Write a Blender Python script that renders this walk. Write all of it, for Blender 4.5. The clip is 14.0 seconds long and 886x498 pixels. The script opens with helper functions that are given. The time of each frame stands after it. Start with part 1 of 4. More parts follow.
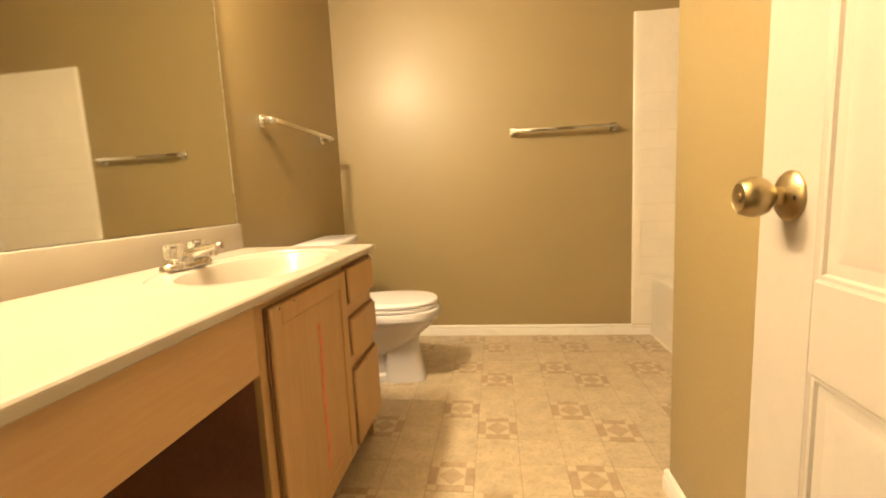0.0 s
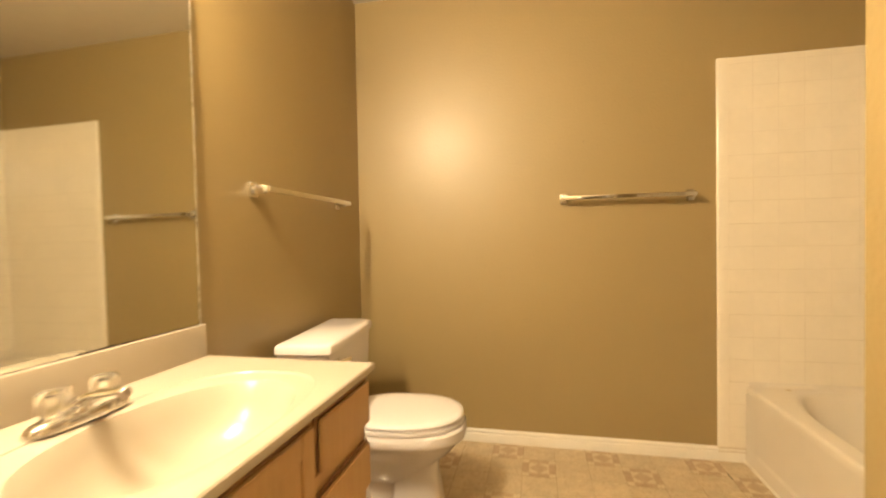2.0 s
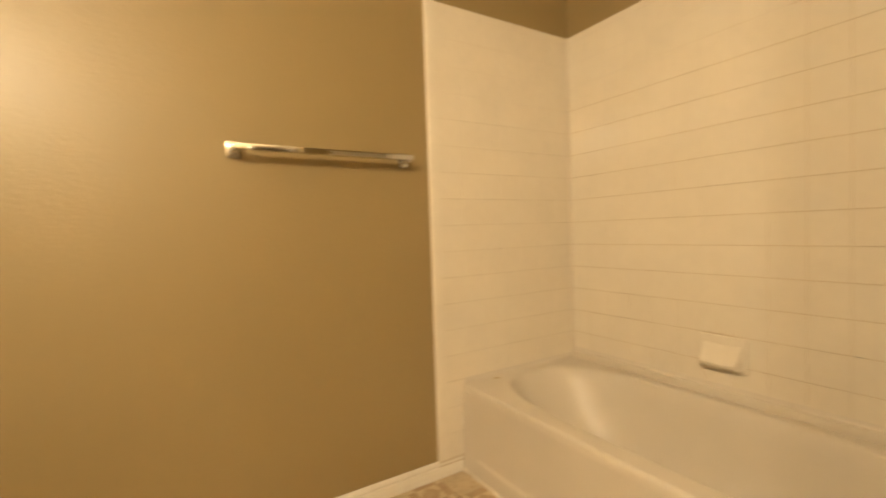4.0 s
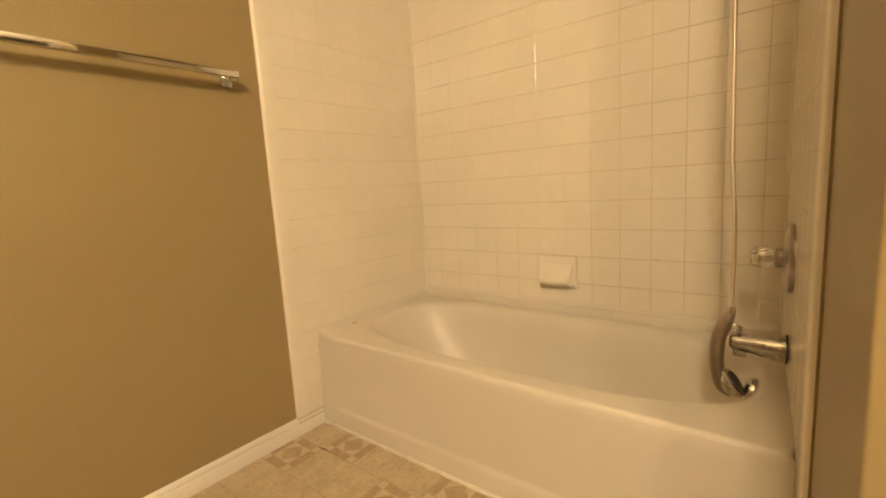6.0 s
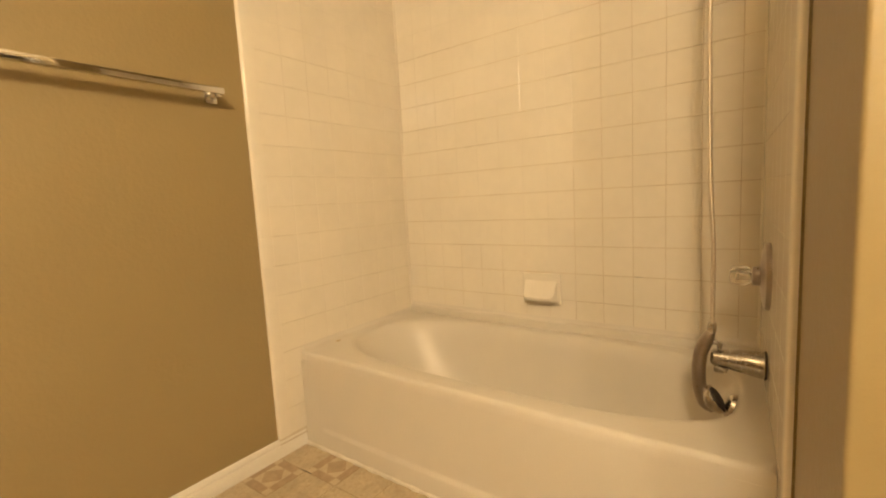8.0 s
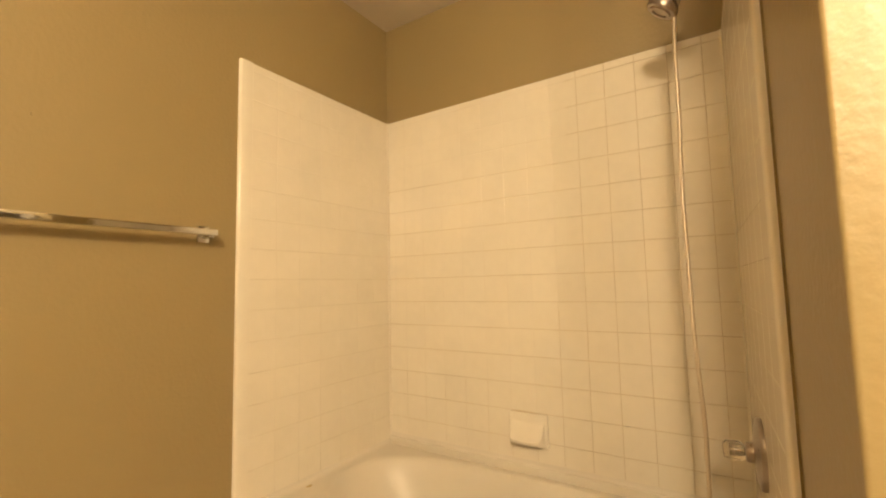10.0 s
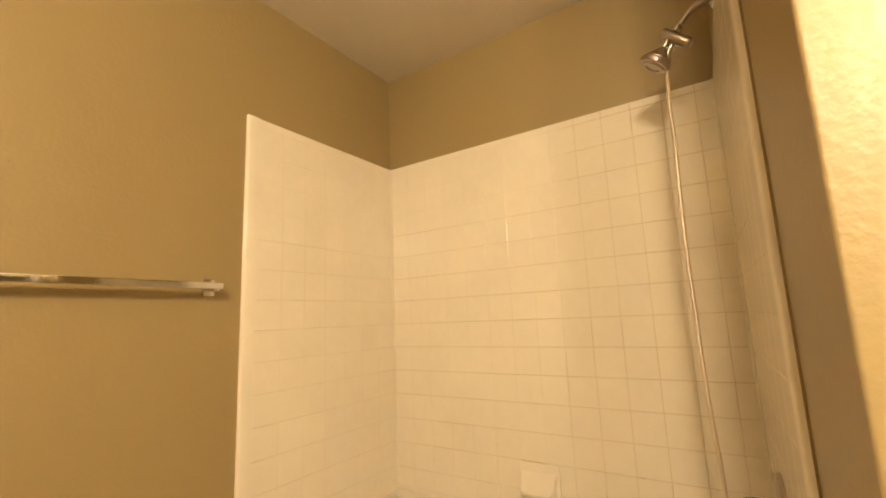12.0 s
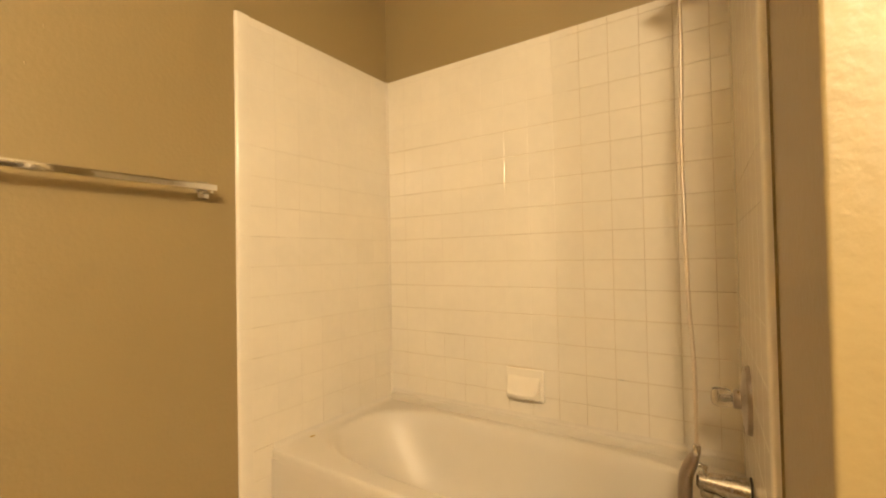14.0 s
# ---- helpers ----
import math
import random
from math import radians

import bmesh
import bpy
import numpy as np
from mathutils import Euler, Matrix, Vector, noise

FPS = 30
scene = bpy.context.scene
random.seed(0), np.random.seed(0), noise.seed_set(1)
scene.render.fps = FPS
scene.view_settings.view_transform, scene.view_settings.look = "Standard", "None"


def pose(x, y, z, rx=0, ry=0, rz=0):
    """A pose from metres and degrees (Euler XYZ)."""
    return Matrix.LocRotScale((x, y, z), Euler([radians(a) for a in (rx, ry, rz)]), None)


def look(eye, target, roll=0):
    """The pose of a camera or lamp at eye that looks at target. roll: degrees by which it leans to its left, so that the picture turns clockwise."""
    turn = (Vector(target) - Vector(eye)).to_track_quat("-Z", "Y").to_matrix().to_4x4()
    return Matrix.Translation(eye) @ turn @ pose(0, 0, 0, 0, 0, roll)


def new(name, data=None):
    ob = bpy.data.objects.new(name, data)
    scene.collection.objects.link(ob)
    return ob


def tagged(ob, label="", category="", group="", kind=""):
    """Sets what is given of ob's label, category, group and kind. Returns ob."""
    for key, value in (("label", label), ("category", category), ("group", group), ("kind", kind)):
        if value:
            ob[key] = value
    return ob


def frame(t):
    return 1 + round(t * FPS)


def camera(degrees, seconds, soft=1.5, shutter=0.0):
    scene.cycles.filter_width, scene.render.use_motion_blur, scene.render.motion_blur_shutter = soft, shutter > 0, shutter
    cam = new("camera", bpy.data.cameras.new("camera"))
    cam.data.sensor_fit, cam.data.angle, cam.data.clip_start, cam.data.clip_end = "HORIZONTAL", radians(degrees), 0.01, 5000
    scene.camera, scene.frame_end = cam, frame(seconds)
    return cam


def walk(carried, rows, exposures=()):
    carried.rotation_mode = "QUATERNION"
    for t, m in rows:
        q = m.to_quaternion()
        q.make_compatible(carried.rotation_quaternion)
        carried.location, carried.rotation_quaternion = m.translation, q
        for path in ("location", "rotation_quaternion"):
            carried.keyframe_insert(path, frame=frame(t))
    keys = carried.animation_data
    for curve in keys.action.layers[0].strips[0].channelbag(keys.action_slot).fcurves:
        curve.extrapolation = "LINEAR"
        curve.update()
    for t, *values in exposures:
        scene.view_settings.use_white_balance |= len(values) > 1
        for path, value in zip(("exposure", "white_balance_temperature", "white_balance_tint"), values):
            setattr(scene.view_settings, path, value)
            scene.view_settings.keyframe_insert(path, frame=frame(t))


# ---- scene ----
cam = camera(90.8, 14.0, soft=1.9, shutter=0.6)
PATH = [
    (0, (-0.01, 0.094, 0.966), (-0.253, 2.064, 0.718), -2.6),
    (0.5, (-0.022, 0.137, 1.005), (-0.202, 2.118, 0.8), -2.6),
    (1, (-0.037, 0.222, 1.071), (-0.301, 2.201, 0.957), -3.2),
    (1.2, (-0.033, 0.27, 1.087), (-0.382, 2.238, 1.011), -3.0),
    (1.5, (-0.026, 0.378, 1.112), (-0.504, 2.317, 0.993), -1.7),
    (1.8, (-0.001, 0.496, 1.128), (-0.48, 2.435, 1.028), -0.9),
    (2, (-0.026, 0.582, 1.132), (-0.445, 2.538, 1.09), -1.0),
    (2.2, (-0.033, 0.672, 1.129), (-0.411, 2.636, 1.116), -1.1),
    (2.5, (-0.061, 0.813, 1.132), (-0.223, 2.807, 1.151), -1.7),
    (2.8, (-0.056, 0.952, 1.134), (0.035, 2.95, 1.158), -2.8),
    (3, (-0.059, 1.074, 1.122), (0.223, 3.054, 1.105), -3.2),
    (3.5, (-0.036, 1.296, 1.086), (0.523, 3.216, 1.05), -1.3),
    (3.8, (-0.047, 1.38, 1.054), (0.797, 3.192, 0.982), -1.5),
    (4, (-0.059, 1.417, 1.045), (0.985, 3.121, 0.968), -1.9),
    (4.2, (-0.055, 1.445, 1.037), (1.154, 3.037, 0.963), -1.8),
    (6.5, (-0.035, 1.518, 0.932), (1.526, 2.723, 0.628), -3.2),
    (7, (-0.042, 1.522, 0.937), (1.533, 2.712, 0.63), -3.0),
    (7.5, (-0.039, 1.52, 0.939), (1.553, 2.696, 0.672), -3.1),
    (8, (-0.041, 1.519, 0.951), (1.567, 2.687, 0.729), -3.1),
    (8.2, (-0.049, 1.522, 0.952), (1.576, 2.678, 0.773), -2.9),
    (8.5, (-0.046, 1.527, 0.992), (1.597, 2.665, 0.857), -3.5),
    (8.7, (-0.053, 1.532, 1.016), (1.6, 2.663, 0.947), -2.9),
    (9, (-0.048, 1.538, 1.061), (1.598, 2.682, 1.084), -2.3),
    (9.2, (-0.043, 1.541, 1.083), (1.616, 2.662, 1.144), -1.4),
    (11.3, (-0.046, 1.526, 1.206), (1.61, 2.61, 1.505), -2.4),
    (11.5, (-0.042, 1.525, 1.207), (1.608, 2.616, 1.514), -2.4),
    (12, (-0.053, 1.533, 1.202), (1.598, 2.619, 1.518), -2.3),
    (12.5, (-0.046, 1.529, 1.19), (1.603, 2.625, 1.47), -2.3),
    (13, (-0.045, 1.527, 1.16), (1.613, 2.626, 1.363), -2.0),
    (13.5, (-0.043, 1.526, 1.139), (1.624, 2.622, 1.248), -1.4),
    (14, (-0.042, 1.521, 1.097), (1.624, 2.623, 1.133), -1.1),
]
EXPOSURES = [(0.0, 0.13), (1.8, 0.11), (2.5, 0.04), (3.0, -0.05), (3.5, -0.11), (4.2, -0.29), (6.5, -0.20), (9.0, -0.12), (11.5, -0.02), (14.0, -0.03)]
walk(cam, [(t, look(eye, target, roll)) for t, eye, target, roll in PATH], EXPOSURES)

# ---- world and light ----
world = bpy.data.worlds.new("world")
world.use_nodes = True
world.node_tree.nodes["Background"].inputs["Color"].default_value = (0.9, 0.75, 0.5, 1)
world.node_tree.nodes["Background"].inputs["Strength"].default_value = 0.02
scene.world = world
BULB_COLOUR, BULB_STRENGTH, BULB_STRONG = (1.0, 0.776, 0.488), 400.0, 495.0   # the two bulbs nearest the toilet are of higher wattage

# ---- plan, in metres ----
LEFT, RIGHT, BACK, CEIL = -1.045, 1.69, 3.0, 2.515      # painted wall faces
PART_X, PART_Y = 0.51, 1.4455                            # free corner of the tub's end wall
SLANT = 0.0420                                          # that wall runs slightly out of square
DOOR_Y0, DOOR_Y1 = 0.0, 0.12                            # entry wall
ALC_X0 = 0.852                                          # where the wall tiles begin
TILE_TOP = 2.0
PITCH_Z, PITCH_H = 0.112, 0.1095


def tap_wall(x):
    """Painted face of the tub's end wall at x."""
    return PART_Y + SLANT * (x - PART_X)


# ---- helpers ----
def finish(bm, smooth=0.0):
    bmesh.ops.recalc_face_normals(bm, faces=bm.faces[:])
    if smooth:
        for f in bm.faces:
            f.smooth = True
        for e in bm.edges:
            if len(e.link_faces) == 2 and e.calc_face_angle(0) > smooth:
                e.smooth = False


def part(name, bm, material, parent=None, label="", smooth=0.7):
    finish(bm, smooth)
    me = bpy.data.meshes.new(name)
    bm.to_mesh(me)
    bm.free()
    for m in material if isinstance(material, (list, tuple)) else (material,):
        me.materials.append(m)
    ob = new(name, me)
    ob.parent = parent
    if label:
        tagged(ob, label)
    return ob


def thing(name, label, category, at=(0, 0, 0), turn=0.0, group=""):
    ob = new(name)
    ob.empty_display_size = 0.05
    ob.matrix_basis = pose(*at, 0, 0, turn)
    return tagged(ob, label, category, group)


def add_box(bm, x0, x1, y0, y1, z0, z1, bevel=0.0, segments=2):
    made = bmesh.ops.create_cube(bm, size=1.0, matrix=Matrix.LocRotScale(((x0 + x1) / 2, (y0 + y1) / 2, (z0 + z1) / 2), None, (x1 - x0, y1 - y0, z1 - z0)))
    if bevel:
        edges = list({e for v in made["verts"] for e in v.link_edges})
        bmesh.ops.bevel(bm, geom=edges, offset=bevel, segments=segments, profile=0.5, affect="EDGES")
    return bm


def box(x0, x1, y0, y1, z0, z1, bevel=0.0, segments=2):
    return add_box(bmesh.new(), x0, x1, y0, y1, z0, z1, bevel, segments)


def loft(bm, rings, close_start=True, close_end=True):
    """Skin a row of closed rings with the same count of points."""
    rows = [[bm.verts.new(p) for p in ring] for ring in rings]
    n = len(rows[0])
    for a, b in zip(rows, rows[1:]):
        for i in range(n):
            bm.faces.new((a[i], a[(i + 1) % n], b[(i + 1) % n], b[i]))
    if close_start:
        bm.faces.new(rows[0][::-1])
    if close_end:
        bm.faces.new(rows[-1])
    return bm


def lathe(bm, profile, m=None, n=28):
    """Turn (radius, height) pairs round z, then place by m."""
    m = m or Matrix()
    rings = [[m @ Vector((r * math.cos(2 * math.pi * i / n), r * math.sin(2 * math.pi * i / n), h)) for i in range(n)] for r, h in profile]
    return loft(bm, rings)


def tube(bm, points, radius, n=10):
    """A round tube along points; radius is a number or one for each point."""
    pts = [Vector(p) for p in points]
    radii = radius if isinstance(radius, (list, tuple)) else [radius] * len(pts)
    rings, side = [], None
    for i, p in enumerate(pts):
        way = (pts[min(i + 1, len(pts) - 1)] - pts[max(i - 1, 0)]).normalized()
        if side is None:
            side = way.orthogonal().normalized()
        side = (side - way * side.dot(way)).normalized()
        up = way.cross(side)
        rings.append([p + radii[i] * (math.cos(2 * math.pi * k / n) * side + math.sin(2 * math.pi * k / n) * up) for k in range(n)])
    return loft(bm, rings)


def bend(points, steps=8):
    """A smooth line through a few points."""
    pts = [Vector(p) for p in points]
    pts = [2 * pts[0] - pts[1], *pts, 2 * pts[-1] - pts[-2]]
    out = []
    for a, b, c, d in zip(pts, pts[1:], pts[2:], pts[3:]):
        for k in range(steps):
            t = k / steps
            out.append(0.5 * (2 * b + (c - a) * t + (2 * a - 5 * b + 4 * c - d) * t * t + (3 * b - a - 3 * c + d) * t ** 3))
    return out + [pts[-2]]


def oval(cx, cy, ax, ay, z, power=2.0, n=64, front=None):
    """A superellipse; front replaces ax on the +x side."""
    ring = []
    for i in range(n):
        c, s = math.cos(2 * math.pi * i / n), math.sin(2 * math.pi * i / n)
        x, y = math.copysign(abs(c) ** (2 / power), c), math.copysign(abs(s) ** (2 / power), s)
        ring.append(Vector((cx + x * (front if front and c > 0 else ax), cy + y * ay, z)))
    return ring


def profile_run(bm, start, end, outline, out):
    """Push an outline of (outward, height) pairs along a line; out is the outward direction."""
    out, up = Vector(out), Vector((0, 0, 1))
    return loft(bm, [[Vector(p) + out * a + up * h for a, h in outline] for p in (start, end)])


# ---- materials ----
def nodes_of(name):
    m = bpy.data.materials.new(name)
    m.use_nodes = True
    return m, m.node_tree.nodes, m.node_tree.links


def surface(name, colour, rough=0.5, metal=0.0, vary=0.12, scale=3.0, grain=120.0, bump=0.0, bump_scale=180.0, dirt=None, dirt_amount=0.0, dirt_scale=4.0,
            stretch=None, rough_vary=0.08, random_vary=0.0, coat=0.0, bump_distance=0.002, spec=0.5):
    """A painted or raw surface: colour varies at two scales, with relief and optional stains."""
    m, n, l = nodes_of(name)
    b = n["Principled BSDF"]
    place = n.new("ShaderNodeNewGeometry")
    mp = n.new("ShaderNodeMapping")
    l.new(place.outputs["Position"], mp.inputs["Vector"])
    if stretch:
        mp.inputs["Scale"].default_value = stretch

    def tex(s, detail=4.0):
        t = n.new("ShaderNodeTexNoise")
        t.inputs["Scale"].default_value, t.inputs["Detail"].default_value = s, detail
        l.new(mp.outputs["Vector"], t.inputs["Vector"])
        return t.outputs["Fac"]

    def remap(src, a, c, lo, hi):
        r = n.new("ShaderNodeMapRange")
        r.inputs["From Min"].default_value, r.inputs["From Max"].default_value = a, c
        r.inputs["To Min"].default_value, r.inputs["To Max"].default_value = lo, hi
        l.new(src, r.inputs["Value"])
        return r.outputs["Result"]

    def multiply(src, fac):
        x = n.new("ShaderNodeMix")
        x.data_type, x.blend_type = "RGBA", "MULTIPLY"
        x.inputs["Factor"].default_value = 1.0
        if isinstance(src, tuple):
            x.inputs["A"].default_value = src
        else:
            l.new(src, x.inputs["A"])
        l.new(fac, x.inputs["B"])
        return x.outputs["Result"]

    col = multiply((*colour, 1), remap(tex(scale), 0.3, 0.7, 1 - vary, 1 + vary * 0.5))
    col = multiply(col, remap(tex(grain, 2.0), 0.3, 0.7, 1 - vary * 0.6, 1 + vary * 0.3))
    if random_vary:
        info = n.new("ShaderNodeObjectInfo")
        col = multiply(col, remap(info.outputs["Random"], 0, 1, 1 - random_vary, 1 + random_vary * 0.5))
    if dirt:
        x = n.new("ShaderNodeMix")
        x.data_type = "RGBA"
        l.new(remap(tex(dirt_scale, 6.0), 0.52, 0.75, 0.0, dirt_amount), x.inputs["Factor"])
        l.new(col, x.inputs["A"])
        x.inputs["B"].default_value = (*dirt, 1)
        col = x.outputs["Result"]
    l.new(col, b.inputs["Base Color"])
    l.new(remap(tex(scale * 5), 0.3, 0.7, max(rough - rough_vary, 0.02), rough + rough_vary), b.inputs["Roughness"])
    b.inputs["Metallic"].default_value = metal
    b.inputs["Coat Weight"].default_value, b.inputs["Coat Roughness"].default_value = coat, 0.24
    b.inputs["Specular IOR Level"].default_value = spec
    if bump:
        bp = n.new("ShaderNodeBump")
        bp.inputs["Strength"].default_value, bp.inputs["Distance"].default_value = bump, bump_distance
        l.new(tex(bump_scale, 2.0), bp.inputs["Height"])
        l.new(bp.outputs["Normal"], b.inputs["Normal"])
        l.new(bp.outputs["Normal"], b.inputs["Coat Normal"])
    return m


def wood(name, colour, dark, rough=0.45, ring=14.0, along=(1.0, 1.0, 0.07), low=0.34, high=0.62):
    """Straight-grained wood; the small scale in along is the way that the grain runs."""
    m, n, l = nodes_of(name)
    b = n["Principled BSDF"]
    tc, mp = n.new("ShaderNodeTexCoord"), n.new("ShaderNodeMapping")
    mp.inputs["Scale"].default_value = along
    l.new(tc.outputs["Object"], mp.inputs["Vector"])
    fine, broad, ramp = n.new("ShaderNodeTexNoise"), n.new("ShaderNodeTexNoise"), n.new("ShaderNodeValToRGB")
    fine.inputs["Scale"].default_value, fine.inputs["Detail"].default_value = ring * 14, 6.0
    broad.inputs["Scale"].default_value, broad.inputs["Detail"].default_value = ring, 3.0
    mix = n.new("ShaderNodeMath")
    mix.operation = "MULTIPLY_ADD"
    mix.inputs[1].default_value = 0.45
    for t in (fine, broad):
        l.new(mp.outputs["Vector"], t.inputs["Vector"])
    l.new(fine.outputs["Fac"], mix.inputs[0])
    half = n.new("ShaderNodeMath")
    half.operation = "MULTIPLY"
    half.inputs[1].default_value = 0.55
    l.new(broad.outputs["Fac"], half.inputs[0])
    l.new(half.outputs[0], mix.inputs[2])
    l.new(mix.outputs[0], ramp.inputs["Fac"])
    ramp.color_ramp.elements[0].position, ramp.color_ramp.elements[0].color = low, (*dark, 1)
    ramp.color_ramp.elements[1].position, ramp.color_ramp.elements[1].color = high, (*colour, 1)
    l.new(ramp.outputs["Color"], b.inputs["Base Color"])
    b.inputs["Roughness"].default_value = rough
    bp = n.new("ShaderNodeBump")
    bp.inputs["Strength"].default_value, bp.inputs["Distance"].default_value = 0.15, 0.001
    l.new(mix.outputs[0], bp.inputs["Height"])
    l.new(bp.outputs["Normal"], b.inputs["Normal"])
    return m


def clear(name, colour, rough=0.05, ior=1.49):
    m, n, l = nodes_of(name)
    b = n["Principled BSDF"]
    b.inputs["Base Color"].default_value = (*colour, 1)
    b.inputs["Transmission Weight"].default_value = 1.0
    b.inputs["Roughness"].default_value, b.inputs["IOR"].default_value = rough, ior
    return m


def glow(name, colour, strength):
    m, n, l = nodes_of(name)
    b = n["Principled BSDF"]
    b.inputs["Emission Color"].default_value = (*colour, 1)
    b.inputs["Emission Strength"].default_value = strength
    return m


PAINT = surface("tan_semigloss_paint", (0.286, 0.212, 0.092), 0.47, vary=0.03, scale=1.2, grain=400, bump=0.42, bump_scale=74, bump_distance=0.0024, rough_vary=0.0, spec=0.80, coat=0.12)
CEILING = surface("ceiling_paint", (0.590, 0.530, 0.425), 0.75, vary=0.04, bump=0.25, bump_scale=60, bump_distance=0.004)
WHITE = surface("white_trim_paint", (0.704, 0.669, 0.598), 0.38, vary=0.05, scale=5, bump=0.05, bump_scale=60, dirt=(0.396, 0.317, 0.211), dirt_amount=0.18, dirt_scale=7)
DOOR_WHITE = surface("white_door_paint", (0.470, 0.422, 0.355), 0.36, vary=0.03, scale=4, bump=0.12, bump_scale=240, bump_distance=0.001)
CERAMIC = surface("glazed_wall_tile", (0.740, 0.682, 0.575), 0.16, vary=0.03, scale=4, grain=30, random_vary=0.012, rough_vary=0.0)
GROUT = surface("aged_grout", (0.640, 0.565, 0.445), 0.85, vary=0.10, scale=3, grain=90, dirt=(0.240, 0.160, 0.085), dirt_amount=0.95, dirt_scale=3.1)
GROUT_PALE = surface("pale_grout", (0.680, 0.620, 0.520), 0.6, vary=0.08, scale=3, grain=90, dirt=(0.52, 0.42, 0.29), dirt_amount=0.8, dirt_scale=3.4)
GROUT_STAINED = surface("stained_grout", (0.520, 0.400, 0.245), 0.85, vary=0.12, scale=3, grain=90, dirt=(0.240, 0.145, 0.068), dirt_amount=0.95, dirt_scale=3.7)
ENAMEL = surface("worn_tub_enamel", (0.625, 0.575, 0.490), 0.40, vary=0.03, scale=3, grain=300, rough_vary=0.0)
PORCELAIN = surface("white_porcelain", (0.640, 0.610, 0.600), 0.14, vary=0.02, scale=3, rough_vary=0.0)
SEAT = surface("white_seat_plastic", (0.640, 0.610, 0.605), 0.28, vary=0.01, scale=3, rough_vary=0.0)
MARBLE = surface("cream_cultured_marble", (0.398, 0.350, 0.280), 0.24, vary=0.03, scale=5, grain=300, rough_vary=0.0)
OAK = wood("worn_oak_veneer", (0.490, 0.312, 0.140), (0.365, 0.215, 0.088), ring=7.0, low=0.24, high=0.72)
OAK_PALE = wood("pale_oak_rail", (0.546, 0.352, 0.172), (0.440, 0.268, 0.119), ring=9.0, along=(1.0, 0.07, 1.0), low=0.25, high=0.70)
OAK_EDGE = wood("dark_oak_edge", (0.264, 0.128, 0.048), (0.185, 0.084, 0.031), 0.5)
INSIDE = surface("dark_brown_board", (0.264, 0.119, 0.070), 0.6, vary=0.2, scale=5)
CHROME = surface("chrome", (0.78, 0.77, 0.75), 0.10, 1.0, vary=0.08, scale=20, rough_vary=0.05)
# chrome with the dark reflections of its surroundings put into the base colour
DARK_CHROME = surface("dark_chrome", (0.40, 0.345, 0.30), 0.30, 1.0, vary=0.08, scale=25, rough_vary=0.03)
HOSE = surface("aged_steel_hose", (0.74, 0.66, 0.55), 0.36, 1.0, vary=0.05, scale=30, rough_vary=0.0, bump=0.5, bump_scale=3.0, stretch=(1, 1, 180))
DULL_CHROME = surface("spotted_chrome", (0.62, 0.58, 0.52), 0.22, 1.0, vary=0.2, scale=40, rough_vary=0.08)
BRASS = surface("antique_brass", (0.44, 0.345, 0.18), 0.36, 1.0, vary=0.12, scale=25, grain=200, rough_vary=0.08, dirt=(0.20, 0.13, 0.055), dirt_amount=0.18, dirt_scale=30)
DARK = surface("dark_hole", (0.03, 0.022, 0.015), 0.6)
ACRYLIC = clear("clear_acrylic", (0.97, 0.95, 0.9), 0.2)
CAULK = surface("old_white_caulk", (0.713, 0.660, 0.563), 0.55, vary=0.15, scale=12, bump=0.4, bump_scale=60, dirt=(0.370, 0.290, 0.194), dirt_amount=0.3, dirt_scale=9)
VINYL = surface("beige_vinyl", (0.502, 0.409, 0.273), 0.42, vary=0.17, scale=14, grain=85, bump=0.12, bump_scale=130, bump_distance=0.001, dirt=(0.334, 0.238, 0.132), dirt_amount=0.7, dirt_scale=48, random_vary=0.05)
VINYL_DARK = surface("brown_vinyl_print", (0.390, 0.288, 0.182), 0.42, vary=0.16, scale=30, grain=90, bump=0.1, bump_scale=130, bump_distance=0.001, dirt=(0.264, 0.176, 0.106), dirt_amount=0.5, dirt_scale=40)
VINYL_MID = surface("tan_vinyl_print", (0.405, 0.308, 0.195), 0.42, vary=0.14, scale=30, grain=90, bump=0.1, bump_scale=130, bump_distance=0.001, dirt=(0.370, 0.220, 0.141), dirt_amount=0.5, dirt_scale=40)
VINYL_PALE = surface("pale_vinyl_print", (0.515, 0.424, 0.286), 0.42, vary=0.08, scale=30, grain=90)
SEAM = surface("vinyl_seam", (0.299, 0.216, 0.123), 0.7, vary=0.3, scale=12)
RED = surface("red_crayon", (0.70, 0.190, 0.125), 0.6, vary=0.2, scale=30)
SHADED_SEAL = surface("shaded_sealant", (0.264, 0.189, 0.088), 0.6, vary=0.2, scale=8, dirt=(0.114, 0.075, 0.035), dirt_amount=0.7, dirt_scale=9)
RUST = surface("yellow_rust", (0.50, 0.36, 0.14), 0.6, vary=0.3, scale=60)
CARPET = surface("beige_carpet", (0.42, 0.34, 0.23), 0.95, vary=0.2, scale=30, bump=0.6, bump_scale=400)
BULB_ON = glow("lit_bulb", BULB_COLOUR, BULB_STRENGTH)
BULB_BRIGHT = glow("bright_bulb", BULB_COLOUR, BULB_STRONG)
BULB_OFF = surface("unlit_bulb_glass", (0.85, 0.83, 0.78), 0.1, vary=0.02)
MIRROR, _n, _l = nodes_of("silvered_mirror")
_n["Principled BSDF"].inputs["Base Color"].default_value = (0.80, 0.80, 0.73, 1)
_n["Principled BSDF"].inputs["Metallic"].default_value, _n["Principled BSDF"].inputs["Roughness"].default_value = 1.0, 0.03
